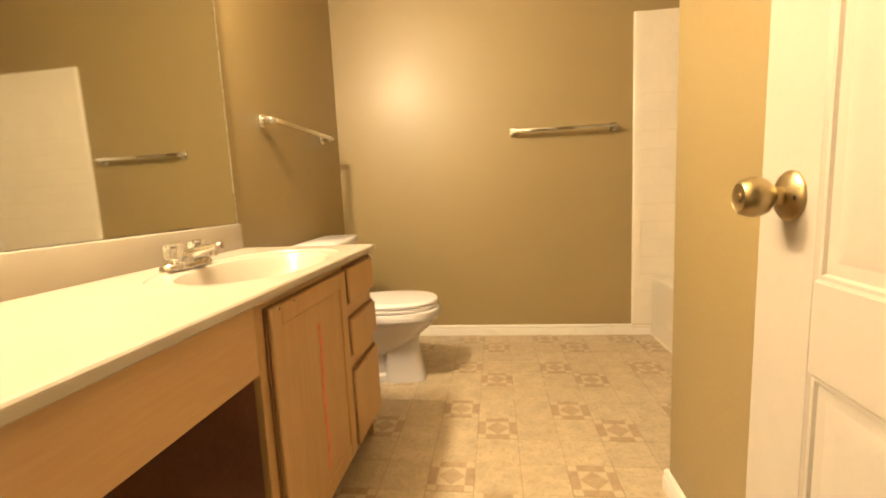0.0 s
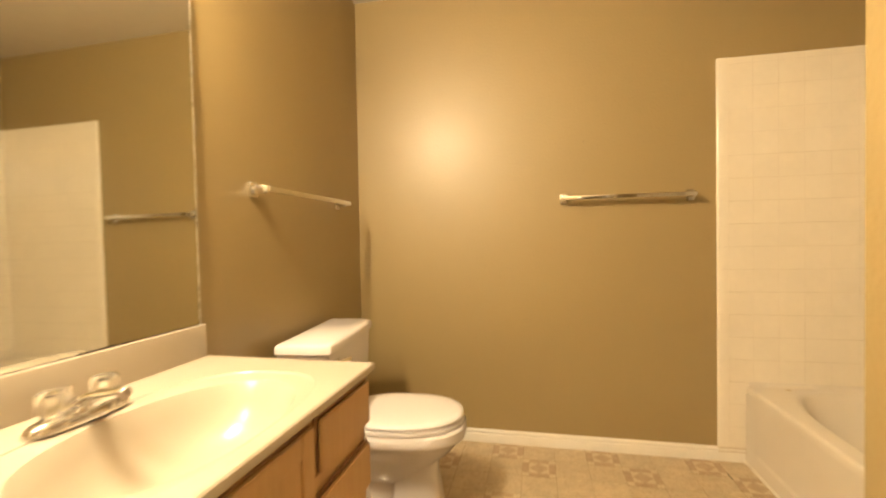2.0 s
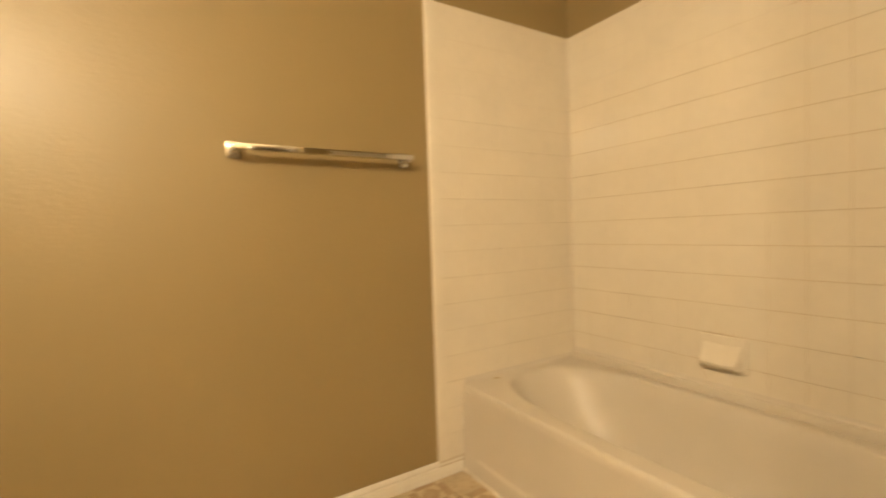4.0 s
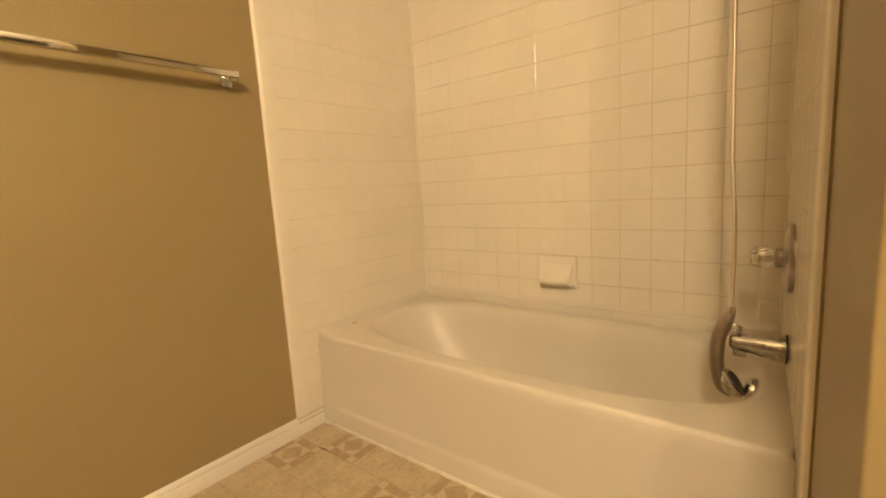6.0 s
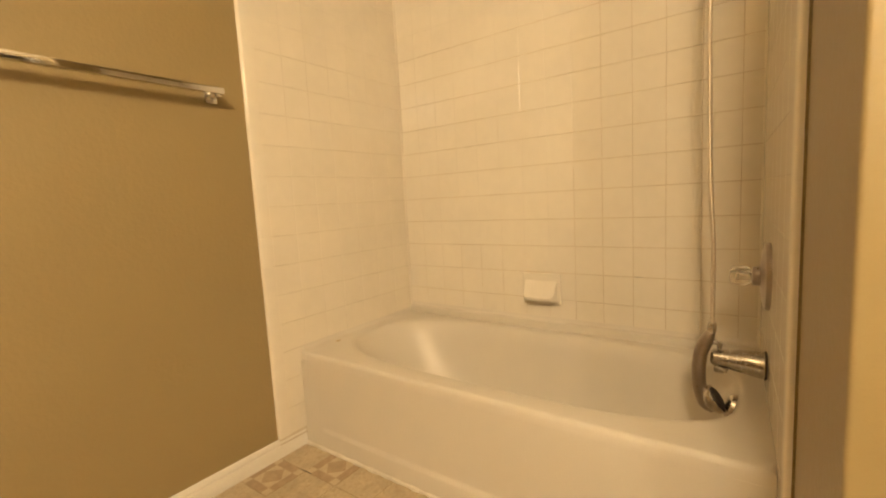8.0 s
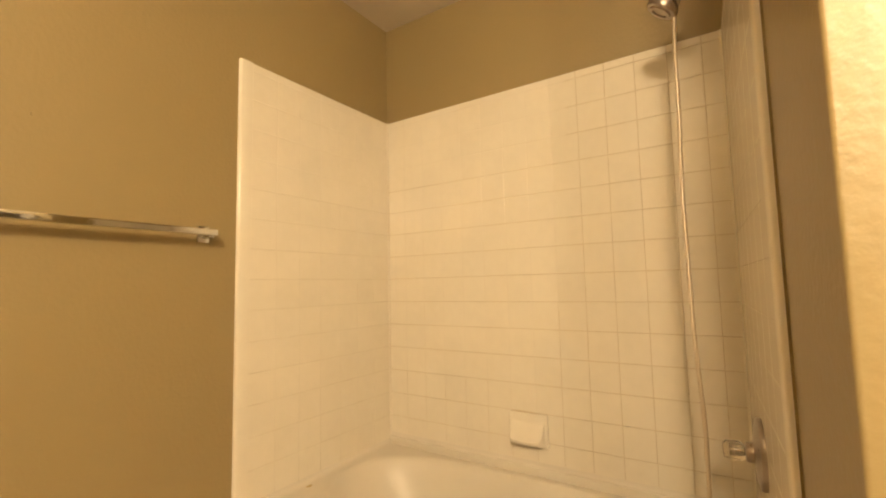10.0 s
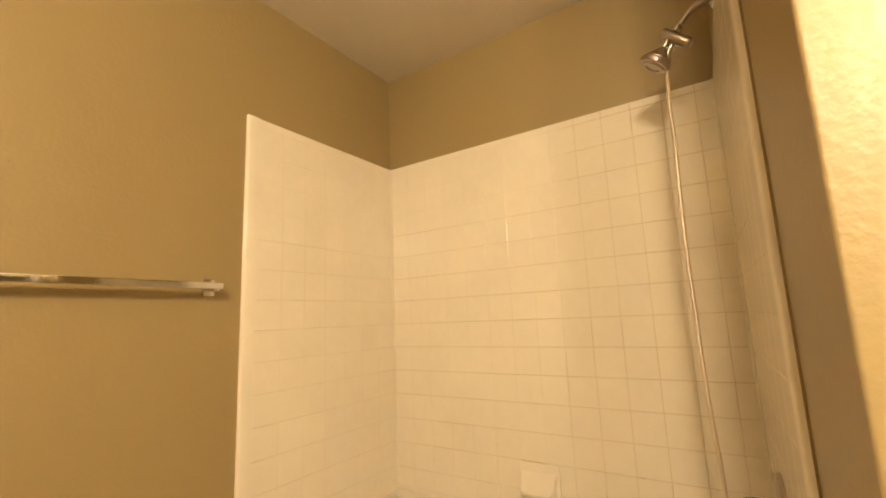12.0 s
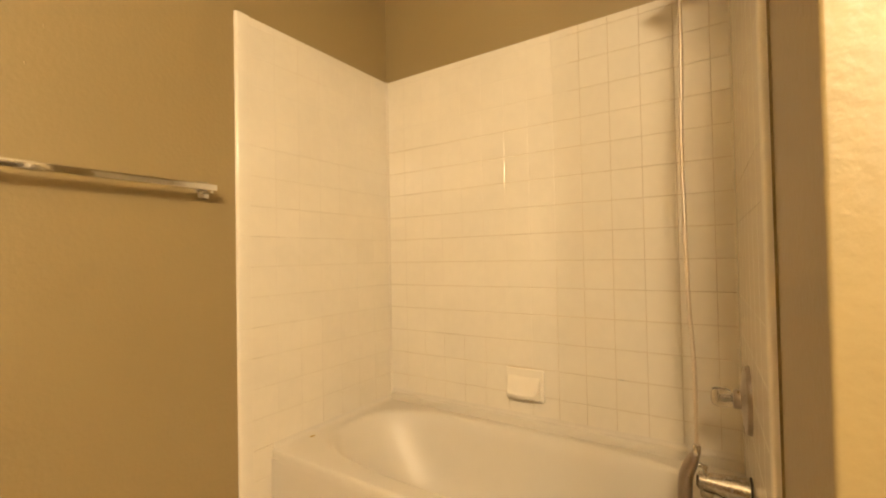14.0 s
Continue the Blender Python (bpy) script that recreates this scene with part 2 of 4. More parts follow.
GLASS_EDGE = surface("mirror_edge", (0.80, 0.80, 0.70), 0.25, 0.0, vary=0.25, scale=30)
TARNISH = surface("tarnished_silvering", (0.045, 0.03, 0.015), 0.4, vary=0.3, scale=60)


# ---- walls, floor, ceiling ----
def structure(name, bm, material, label, category="wall"):
    return tagged(part(name, bm, material), label, category, kind="structure")


structure("wall_left", box(LEFT - 0.12, LEFT, 0.12, BACK, 0, CEIL), PAINT, "tan semigloss wall behind the vanity and toilet")
structure("wall_back", box(LEFT - 0.12, RIGHT + 0.12, BACK, BACK + 0.12, 0, CEIL), PAINT, "tan semigloss wall with orange-peel texture")
structure("wall_right", box(RIGHT, RIGHT + 0.12, PART_Y - 0.12, BACK, 0, CEIL), PAINT, "tan painted wall above the bathtub tiles")
bm = bmesh.new()
plan = [(PART_X, 0.12), (PART_X + 0.12, 0.12), (PART_X + 0.12, PART_Y - 0.12), (RIGHT, PART_Y - 0.12), (RIGHT, tap_wall(RIGHT)), (PART_X, PART_Y)]
loft(bm, [[Vector((x, y, z)) for x, y in plan] for z in (0, CEIL)])
bmesh.ops.bevel(bm, geom=[e for e in bm.edges if all(abs(v.co.x - PART_X) < 1e-4 and abs(v.co.y - PART_Y) < 1e-4 for v in e.verts)], offset=0.005, segments=3, profile=0.5, affect="EDGES")
structure("wall_tub_end", bm, PAINT, "tan painted return wall with rounded corner")
D0, D1, DH = -0.30, 0.378, 2.04
bm = box(LEFT - 0.12, D0 - 0.02, DOOR_Y0, DOOR_Y1, 0, CEIL)
add_box(bm, D1 + 0.02, PART_X + 0.12, DOOR_Y0, DOOR_Y1, 0, CEIL)
add_box(bm, D0 - 0.02, D1 + 0.02, DOOR_Y0, DOOR_Y1, DH + 0.02, CEIL)
structure("wall_entry", bm, PAINT, "tan painted wall round the doorway")
bm = box(D0 - 0.02, D0, DOOR_Y0 - 0.004, DOOR_Y1 + 0.004, 0, DH + 0.02, 0.002)
add_box(bm, D1, D1 + 0.02, DOOR_Y0 - 0.004, DOOR_Y1 + 0.004, 0, DH + 0.02, 0.002)
add_box(bm, D0, D1, DOOR_Y0 - 0.004, DOOR_Y1 + 0.004, DH, DH + 0.02, 0.002)
for s in (D0 - 0.07, D1 + 0.006):
    add_box(bm, s, s + 0.064, DOOR_Y1, DOOR_Y1 + 0.014, 0, DH + 0.075, 0.004)
add_box(bm, D0 - 0.006, D1 + 0.006, DOOR_Y1, DOOR_Y1 + 0.014, DH + 0.011, DH + 0.075, 0.004)
structure("door_frame", bm, WHITE, "white painted door frame and casing", "trim")
structure("ceiling", box(LEFT - 0.12, RIGHT + 0.12, -1.3, BACK + 0.12, CEIL, CEIL + 0.1), CEILING, "off-white textured ceiling", "ceiling")
bm = box(-1.2, -1.08, -1.3, 0, 0, CEIL)
add_box(bm, 0.9, 1.02, -1.3, 0, 0, CEIL)
add_box(bm, -1.2, 1.02, -1.42, -1.3, 0, CEIL)
structure("wall_hall", bm, PAINT, "tan painted hallway walls")
structure("floor_hall", box(-1.2, 1.02, -1.42, 0.06, -0.05, 0.004), CARPET, "beige carpet in the hallway", "floor")
floor = structure("floor", box(LEFT - 0.05, 1.75, 0.06, BACK + 0.05, -0.06, -0.001), SEAM, "beige and brown patterned vinyl floor", "floor")

# baseboards
BOARD = [(0, 0), (0.014, 0), (0.014, 0.043), (0.0125, 0.0455), (0.0075, 0.047), (0.0075, 0.050), (0.0115, 0.053), (0.0110, 0.062), (0.005, 0.069), (0, 0.070)]
bm = profile_run(bmesh.new(), (LEFT, BACK, 0), (0.9745, BACK, 0), BOARD, (0, -1, 0))
structure("baseboard_back", bm, WHITE, "white painted baseboard", "baseboard")
bm = profile_run(bmesh.new(), (LEFT, 1.765, 0), (LEFT, BACK - 0.014, 0), BOARD, (1, 0, 0))
structure("baseboard_left", bm, WHITE, "white painted baseboard behind the toilet", "baseboard")
bm = profile_run(bmesh.new(), (PART_X, 0.14, 0), (PART_X, PART_Y + 0.012, 0), BOARD, (-1, 0, 0))
structure("baseboard_return", bm, WHITE, "white painted baseboard with open mitre end", "baseboard")
bm = profile_run(bmesh.new(), (PART_X, PART_Y, 0), (0.9745, tap_wall(0.9745), 0), BOARD, (0, 1, 0))
structure("baseboard_tub_end", bm, WHITE, "white painted baseboard", "baseboard")


# dried paint drips and a tear in the vinyl
def drip(x, z, length):
    ob = thing("paint_drip", "small glossy dried paint drip on the tan wall", "paint drip", (x, BACK - 0.0002, z), 0.0, "paint drips on the back wall")
    part("bead", tube(bmesh.new(), [(0, 0, length), (0, -0.0005, length * 0.4), (0, -0.0012, 0.002), (0, 0, -0.002)], [0.0008, 0.0014, 0.0026, 0.001], 8), PAINT, ob)


for x, z, length in ((0.222, 1.632, 0.010), (0.230, 1.618, 0.006), (0.293, 1.606, 0.009), (0.330, 1.716, 0.007)):
    drip(x, z, length)
tear = thing("vinyl_tear", "short dark tear along a vinyl seam", "floor damage", (0.8465, 2.833, 0.0003))
part("gap", loft(bmesh.new(), [[Vector((x + dx * w, y, h)) for dx, h in ((-1, 0.0), (1, 0.0), (1, 0.0005), (-1, 0.0005))] for x, y, w in ((0, -0.036, 0.0006), (0.001, -0.01, 0.0028), (-0.001, 0.018, 0.0022), (0, 0.036, 0.0005))]), DARK, tear)

# ---- bathtub ----
def bathtub():
    tub = thing("bathtub", "white enamelled alcove bathtub with worn apron", "bathtub", (0.985, 2.225, 0))
    ox, oy = 0.985, 2.225
    x0, x1, y0, y1, zt = 0.975 - ox, 1.674 - ox, 1.478 - oy, 2.984 - oy, 0.384
    cx, cy, n = 1.335 - ox, 0.012, 128

    def outer(z, grow=0.0, lift=0.0):
        ring = []
        for i in range(n):
            a = 2 * math.pi * i / n
            c, s = math.cos(a), math.sin(a)
            hx = (x1 - cx) if c > 0 else (cx - x0 + grow)
            k = min(hx / abs(c) if abs(c) > 1e-6 else 9, ((y1 - cy) if s > 0 else (cy - y0)) / abs(s) if abs(s) > 1e-6 else 9)
            ring.append(Vector((cx + k * c, cy + k * s, z)))
        return ring

    rings = [outer(zt - 0.035, 0.0), outer(zt - 0.014, 0.0), outer(zt - 0.006, -0.0025), outer(zt - 0.0015, -0.007), outer(zt, -0.014), outer(zt, -0.018)]
    shape = [(0.306, 0.706, zt, 3.5), (0.300, 0.700, zt, 3.4), (0.292, 0.693, zt - 0.003, 3.2), (0.284, 0.685, zt - 0.012, 3.1), (0.272, 0.668, zt - 0.06, 3.0), (0.258, 0.625, zt - 0.16, 2.9),
             (0.240, 0.565, zt - 0.25, 2.8), (0.215, 0.525, zt - 0.30, 2.7), (0.16, 0.46, zt - 0.325, 2.6), (0.05, 0.2, zt - 0.335, 2.2)]
    for ax, ay, z, power in shape:
        ring = []
        back = 0.10 * (zt - z) / 0.30
        for i in range(n):
            a = 2 * math.pi * i / n
            c, s = math.cos(a), math.sin(a)
            hx, hy = ax * (0.97 if c < 0 else 1.0), ay * (1 - (back if s > 0 else 0))
            k = 1 / ((abs(c) / hx) ** power + (abs(s) / hy) ** power) ** (1 / power)
            ring.append(Vector((cx + k * c, cy + k * s, z)))
        rings.append(ring)
    part("basin", loft(bmesh.new(), rings, close_start=False), ENAMEL, tub)
    # apron with a recessed panel and a toe ledge
    outline = [(0.0, 0.349), (0.001, 0.33), (0.006, 0.14), (0.008, 0.092), (0.007, 0.084), (0.001, 0.077), (0.0, 0.070), (0.0, 0.0), (0.05, 0.0), (0.05, 0.349)]
    bm = loft(bmesh.new(), [[Vector((x0 + (a if a > 0.04 else a * e), y, h)) for a, h in outline] for y, e in ((y0, 0.0), (y0 + 0.07, 0.0), (y0 + 0.085, 0.5), (y0 + 0.10, 1.0), (y1 - 0.11, 1.0), (y1 - 0.095, 0.5), (y1 - 0.08, 0.0), (y1, 0.0))])
    part("apron", bm, ENAMEL, tub)
    # raised lips against the tiles
    bm = box(x1 - 0.012, x1 - 0.001, y0, y1, zt - 0.004, zt + 0.031, 0.003)
    part("lip", bm, ENAMEL, tub)
    m = Matrix.Translation((1.335 - ox, y0 + 0.0855, zt - 0.040)) @ pose(0, 0, 0, -72, 0, 0)
    over = part("overflow_plate", lathe(bmesh.new(), [(0.001, 0.020), (0.025, 0.018), (0.034, 0.011), (0.036, 0.0), (0.001, -0.002)], m), DULL_CHROME, tub, "chrome overflow plate with trip lever")
    bm = tube(bmesh.new(), [m @ Vector((0, 0.004, 0.016)), m @ Vector((0, 0.012, 0.032)), m @ Vector((0, 0.026, 0.044))], [0.005, 0.004, 0.005])
    part("trip_lever", bm, DULL_CHROME, over)
    part("drain", lathe(bmesh.new(), [(0.001, 0.004), (0.03, 0.004), (0.034, 0.0), (0.001, -0.001)], Matrix.Translation((cx, y0 + 0.27, 0.052))), DULL_CHROME, tub)
    part("caulk_bead", tube(bmesh.new(), [(x0 + 0.001 + 0.002 * math.sin(k * 2.3), y0 + (y1 - y0) * k / 60, 0.003) for k in range(61)], [0.008 + 0.002 * math.sin(k * 1.7) for k in range(61)], 8), CAULK, tub, "uneven yellowed caulk bead")
    part("rust_stain", loft(bmesh.new(), [oval(1.142 - ox, 2.952 - oy, a, a * 0.6, zt + h, 2.0, 20) for a, h in ((0.014, 0.0001), (0.013, 0.0005), (0.004, 0.0007))]), RUST, tub, "small yellow rust stain on the rim")
    cove = [(0.0, -0.004), (0.024, -0.004), (0.024, 0.0), (0.013, 0.0015), (0.006, 0.005), (0.002, 0.012), (0.0, 0.022)]
    part("seal", profile_run(bmesh.new(), (x0 + 0.014, 2.9876 - oy, zt), (x1, 2.9876 - oy, zt), cove, (0, -1, 0)), ENAMEL, tub)
    part("seal", profile_run(bmesh.new(), (1.6782 - ox, y0, zt + 0.032), (1.6782 - ox, y1, zt + 0.032), [(p * 0.6, q) for p, q in cove], (-1, 0, 0)), ENAMEL, tub)
    return tub


bathtub()


# ---- shower and tub fittings ----
def tub_spout():
    ob = thing("tub_spout", "chrome diverter tub spout on the tiled wall", "spout", (1.33, 1.494, 0.476), 2.4)
    prof = [(0.004, 0.035), (0.01, 0.035), (0.04, 0.0325), (0.075, 0.028), (0.10, 0.0255), (0.117, 0.0235), (0.124, 0.016)]
    rings = []
    for y, r in prof:
        rings.append([Vector((r * math.cos(2 * math.pi * k / 28), y, r * math.sin(2 * math.pi * k / 28) + 0.006 * y / 0.124)) for k in range(28)])
    part("body", loft(bmesh.new(), rings), DULL_CHROME, ob)
    part("outlet", box(-0.016, 0.016, 0.084, 0.116, -0.033, 0.0, 0.006), DULL_CHROME, ob)
    part("base_ring", lathe(bmesh.new(), [(0.0375, 0), (0.0375, 0.004), (0.03, 0.004), (0.03, 0)], pose(0, 0, 0, -90)), DARK, ob, "dark gap ring at the wall")
    part("diverter_knob", lathe(bmesh.new(), [(0.004, 0), (0.004, 0.012), (0.009, 0.014), (0.009, 0.02), (0.003, 0.023)], pose(0, 0.104, 0.028)), CHROME, ob)


tub_spout()


def shower_valve():
    ob = thing("shower_valve", "chrome shower valve with clear acrylic knob", "shower valve", (1.335, 1.487, 0.712), 2.4)
    turn = pose(0, 0, 0, -90)
    part("escutcheon", lathe(bmesh.new(), [(0.086, 0.0), (0.087, 0.011), (0.084, 0.016), (0.066, 0.021), (0.040, 0.024), (0.001, 0.025)], turn, 40), DARK_CHROME, ob, "round spotted chrome plate")
    part("sleeve", lathe(bmesh.new(), [(0.028, 0.014), (0.028, 0.024), (0.025, 0.026), (0.025, 0.038), (0.022, 0.042), (0.001, 0.043)], turn), DARK_CHROME, ob)
    rings = []
    for h, r in ((0.043, 0.014), (0.050, 0.022), (0.057, 0.0245), (0.082, 0.0235), (0.089, 0.019), (0.092, 0.010)):
        rings.append([turn @ Vector((r * (1 + 0.06 * math.cos(8 * a)) * math.cos(a), r * (1 + 0.06 * math.cos(8 * a)) * math.sin(a), h)) for a in (2 * math.pi * k / 48 for k in range(48))])
    knob = part("knob", loft(bmesh.new(), rings), ACRYLIC, ob, "clear fluted acrylic knob")
    part("screw_core", lathe(bmesh.new(), [(0.007, 0.044), (0.007, 0.070), (0.010, 0.072), (0.010, 0.076), (0.001, 0.077)], turn), DULL_CHROME, knob)


shower_valve()


def shower_head():
    ob = thing("wall_shower", "chrome wall shower with bent arm and round head", "shower", (1.32, PART_Y + 0.0005, 2.075))
    part("flange", lathe(bmesh.new(), [(0.030, 0), (0.028, 0.005), (0.014, 0.010), (0.001, 0.010)], pose(0, 0.038, 0, -90)), CHROME, ob)
    part("arm", tube(bmesh.new(), bend([(0, 0.040, 0), (0, 0.062, -0.002), (0, 0.095, -0.014), (0, 0.138, -0.060)]), 0.0085, 14), DARK_CHROME, ob)
    part("diverter", tube(bmesh.new(), [(0, 0.104, -0.117), (0, 0.107, -0.1145), (0, 0.112, -0.110), (0, 0.168, -0.061), (0, 0.173, -0.0565), (0, 0.176, -0.054)], [0.010, 0.015, 0.0175, 0.0175, 0.015, 0.008], 20), DARK_CHROME, ob, "chrome diverter barrel across the arm")
    part("diverter_collar", tube(bmesh.new(), [(0, 0.128, -0.050), (0, 0.133, -0.056), (0, 0.140, -0.066)], [0.012, 0.0135, 0.0135], 14), DULL_CHROME, ob)
    part("hose_outlet", tube(bmesh.new(), [(0.008, 0.146, -0.086), (0.012, 0.164, -0.112), (0.014, 0.173, -0.136), (0.014, 0.175, -0.150)], [0.010, 0.010, 0.012, 0.010], 14), DULL_CHROME, ob)
    part("swivel", tube(bmesh.new(), [(0, 0.158, -0.080), (0, 0.168, -0.094), (0, 0.176, -0.106)], [0.011, 0.013, 0.011], 14), DULL_CHROME, ob)
    m = Matrix.Translation((0, 0.173, -0.100)) @ pose(0, 0, 0, 180 + 35)
    head = part("spray_head", lathe(bmesh.new(), [(0.011, 0.0), (0.014, 0.010), (0.027, 0.026), (0.038, 0.037), (0.0405, 0.040), (0.040, 0.043), (0.0435, 0.046), (0.0445, 0.054), (0.042, 0.060), (0.038, 0.0615), (0.001, 0.060)], m, 36), DARK_CHROME, ob, "ribbed chrome spray head")
    part("spray_face", lathe(bmesh.new(), [(0.033, 0.0612), (0.030, 0.066), (0.022, 0.0665), (0.020, 0.063), (0.001, 0.0635)], m, 30), DARK_CHROME, head)
    return ob


shower_head()


def hand_shower():
    ob = thing("hand_shower", "chrome hand shower hung over the tub spout", "hand shower", (1.31, 1.614, 0.50))
    line = bend([(0.0, 0.0, 0.060), (0.0, 0.010, 0.040), (0.0, 0.027, -0.010), (0.0, 0.030, -0.085), (0.0, 0.016, -0.140), (0.0, -0.008, -0.153)], 6)
    r = [0.010 + 0.008 * min(1, k / 8) + 0.003 * max(0, (k - 18) / 12) for k in range(len(line))]
    part("handle", tube(bmesh.new(), line, r, 16), DARK_CHROME, ob)
    m = Matrix.Translation((0.0, -0.008, -0.132)) @ pose(0, 0, 0, 55, 0, 0)
    head = part("spray_head", lathe(bmesh.new(), [(0.010, -0.026), (0.026, -0.022), (0.037, -0.010), (0.040, 0.0), (0.038, 0.007), (0.001, 0.008)], m, 30), DULL_CHROME, ob)
    part("spray_face", lathe(bmesh.new(), [(0.031, 0.0065), (0.029, 0.011), (0.001, 0.012)], m, 30), DARK, head)
    part("hook", tube(bmesh.new(), bend([(0.0, 0.012, 0.018), (0.0, -0.004, 0.030), (0.0, -0.016, 0.024), (0.0, -0.018, 0.014)]), 0.006, 10), DULL_CHROME, ob)
    part("hose_nut", lathe(bmesh.new(), [(0.0095, 0.0), (0.011, 0.002), (0.011, 0.022), (0.008, 0.030), (0.001, 0.030)], pose(0, 0.002, 0.054, 6, 0, 0)), DULL_CHROME, ob)
    # ribbed steel hose up to the diverter
    path = bend([(0, 0.0, 0.080), (0.004, 0.000, 0.28), (0.010, 0.010, 0.48), (0.014, 0.014, 0.71), (0.014, 0.016, 0.90), (0.014, 0.011, 1.15), (0.018, 0.011, 1.30), (0.024, 0.006, 1.428)], 12)
    part("hose", tube(bmesh.new(), path, 0.0055, 10), HOSE, ob, "ribbed steel shower hose")


hand_shower()


def soap_dish():
    ob = thing("soap_dish", "white glazed ceramic soap dish set into the tiles", "soap dish", (1.6745, 2.255, 0.56))
    part("plate", box(-0.014, 0.0, -0.083, 0.083, -0.066, 0.066, 0.006, 3), CERAMIC, ob)
    rings = []
    for d, z0, z1, w in ((0.010, -0.050, 0.040, 0.070), (0.024, -0.052, 0.020, 0.069), (0.042, -0.050, -0.016, 0.066), (0.056, -0.044, -0.026, 0.060), (0.060, -0.038, -0.030, 0.055)):
        rings.append([Vector((-d, y, z)) for y, z in ((-w, z0), (0, z0 - 0.003), (w, z0), (w, z1), (0, z1 - 0.004), (-w, z1))])
    part("tray", loft(bmesh.new(), rings), CERAMIC, ob)


soap_dish()


# ---- towel rails ----
def towel_rail(length, at, turn, label):
    ob = thing("towel_rail", label, "towel rail", at, turn, "chrome towel rails")
    for x in (0.0, length):
        mount = part("mount", box(x - 0.020, x + 0.020, -0.010, 0, -0.028, 0.028, 0.003), CHROME, ob)
        part("post", box(x - 0.011, x + 0.011, -0.0575, -0.010, -0.015, 0.015, 0.003), CHROME, mount)
    part("bar", box(-0.003, length + 0.011, -0.078, -0.0577, -0.009, 0.011, 0.0015), CHROME, ob, "square chrome bar")
    return ob


towel_rail(0.615, (0.117, BACK, 1.336), 0.0, "square chrome towel rail on the back wall")
towel_rail(0.690, (LEFT, 2.008, 1.327), 90.0, "square chrome towel rail above the toilet")


# ---- toilet ----
def toilet():
    ob = thing("toilet", "white two-piece toilet with closed lid, slightly crooked", "toilet", (-1.0, 2.275, 0), 5.0)

    def poly(points, z, shrink=0.0):
        return [Vector((x - math.copysign(shrink, x - 0.1), y - math.copysign(shrink, y), z)) for x, y in points]

    lid = [(0.0, -0.255), (0.125, -0.258), (0.182, -0.255), (0.211, -0.241), (0.219, -0.18), (0.222, 0.0), (0.219, 0.18), (0.213, 0.275), (0.190, 0.288), (0.125, 0.29), (0.0, 0.287)]
    tank = [(x * 0.95 + 0.002, y * 0.95) for x, y in lid]
    bm = loft(bmesh.new(), [poly(tank, 0.385, 0.03), poly(tank, 0.40, 0.018), poly(tank, 0.52, 0.008), poly(tank, 0.722)])
    t = part("tank", bm, PORCELAIN, ob)
    bm = loft(bmesh.new(), [poly(lid, 0.714, 0.006), poly(lid, 0.718), poly(lid, 0.742), poly(lid, 0.752, 0.005), poly(lid, 0.757, 0.016)])
    part("tank_lid", bm, PORCELAIN, ob)
    lever = part("flush_lever", lathe(bmesh.new(), [(0.014, 0.0), (0.014, 0.010), (0.008, 0.014), (0.001, 0.014)], pose(0.203, -0.175, 0.672, 0, 90)), CHROME, ob, "chrome flush lever")
    part("lever_arm", tube(bmesh.new(), [(0.214, -0.178, 0.672), (0.226, -0.150, 0.670), (0.230, -0.090, 0.662)], [0.007, 0.009, 0.011]), CHROME, lever)
    # bowl, flat-sided front foot and narrow core in one porcelain casting
    rings = []
    for cx, ax, ay, z, f in ((0.345, 0.17, 0.060, 0.150, 0.140), (0.345, 0.20, 0.088, 0.180, 0.170), (0.35, 0.21, 0.108, 0.215, 0.195),
                            (0.36, 0.225, 0.128, 0.245, 0.212), (0.39, 0.24, 0.152, 0.285, 0.232), (0.41, 0.25, 0.170, 0.325, 0.246), (0.418, 0.25, 0.174, 0.340, 0.250), (0.42, 0.25, 0.183, 0.348, 0.262), (0.42, 0.25, 0.186, 0.360, 0.266), (0.42, 0.25, 0.185, 0.392, 0.265), (0.42, 0.245, 0.178, 0.400, 0.258)):
        rings.append(oval(cx, 0, ax, ay, z, 2.5, 56, f))
    bm = loft(bmesh.new(), rings)
    loft(bm, [oval(0.45, 0, back, ay, z, power, 48, f) for back, ay, z, f, power in ((0.066, 0.092, 0.0, 0.146, 5.0), (0.066, 0.092, 0.014, 0.146, 5.0), (0.064, 0.088, 0.022, 0.140, 5.0), (0.064, 0.086, 0.07, 0.134, 5.0), (0.062, 0.084, 0.13, 0.124, 4.5), (0.06, 0.084, 0.19, 0.118, 4.0), (0.06, 0.088, 0.26, 0.122, 3.0))])
    loft(bm, [oval(0.25, 0, 0.155, ay, z, 3.5, 40, 0.16) for ay, z in ((0.088, 0.0), (0.088, 0.020), (0.080, 0.034), (0.054, 0.042), (0.062, 0.15), (0.080, 0.30))])
    part("bowl", bm, PORCELAIN, ob)
    bm = box(0.02, 0.30, -0.115, 0.115, 0.30, 0.392, 0.03, 4)
    part("deck", bm, PORCELAIN, ob)
    bm = bmesh.new()
    for s in (-1, 1):
        tube(bm, bend([(0.10, s * 0.060, 0.07), (0.15, s * 0.068, 0.16), (0.22, s * 0.068, 0.16), (0.275, s * 0.060, 0.05)]), [0.05, 0.054, 0.055, 0.055, 0.054, 0.052, 0.05, 0.05, 0.05, 0.05, 0.049, 0.048, 0.047, 0.046, 0.045, 0.044, 0.043, 0.042, 0.041, 0.04, 0.04, 0.038, 0.036, 0.034, 0.03], 14)
    part("trapway", bm, PORCELAIN, ob)
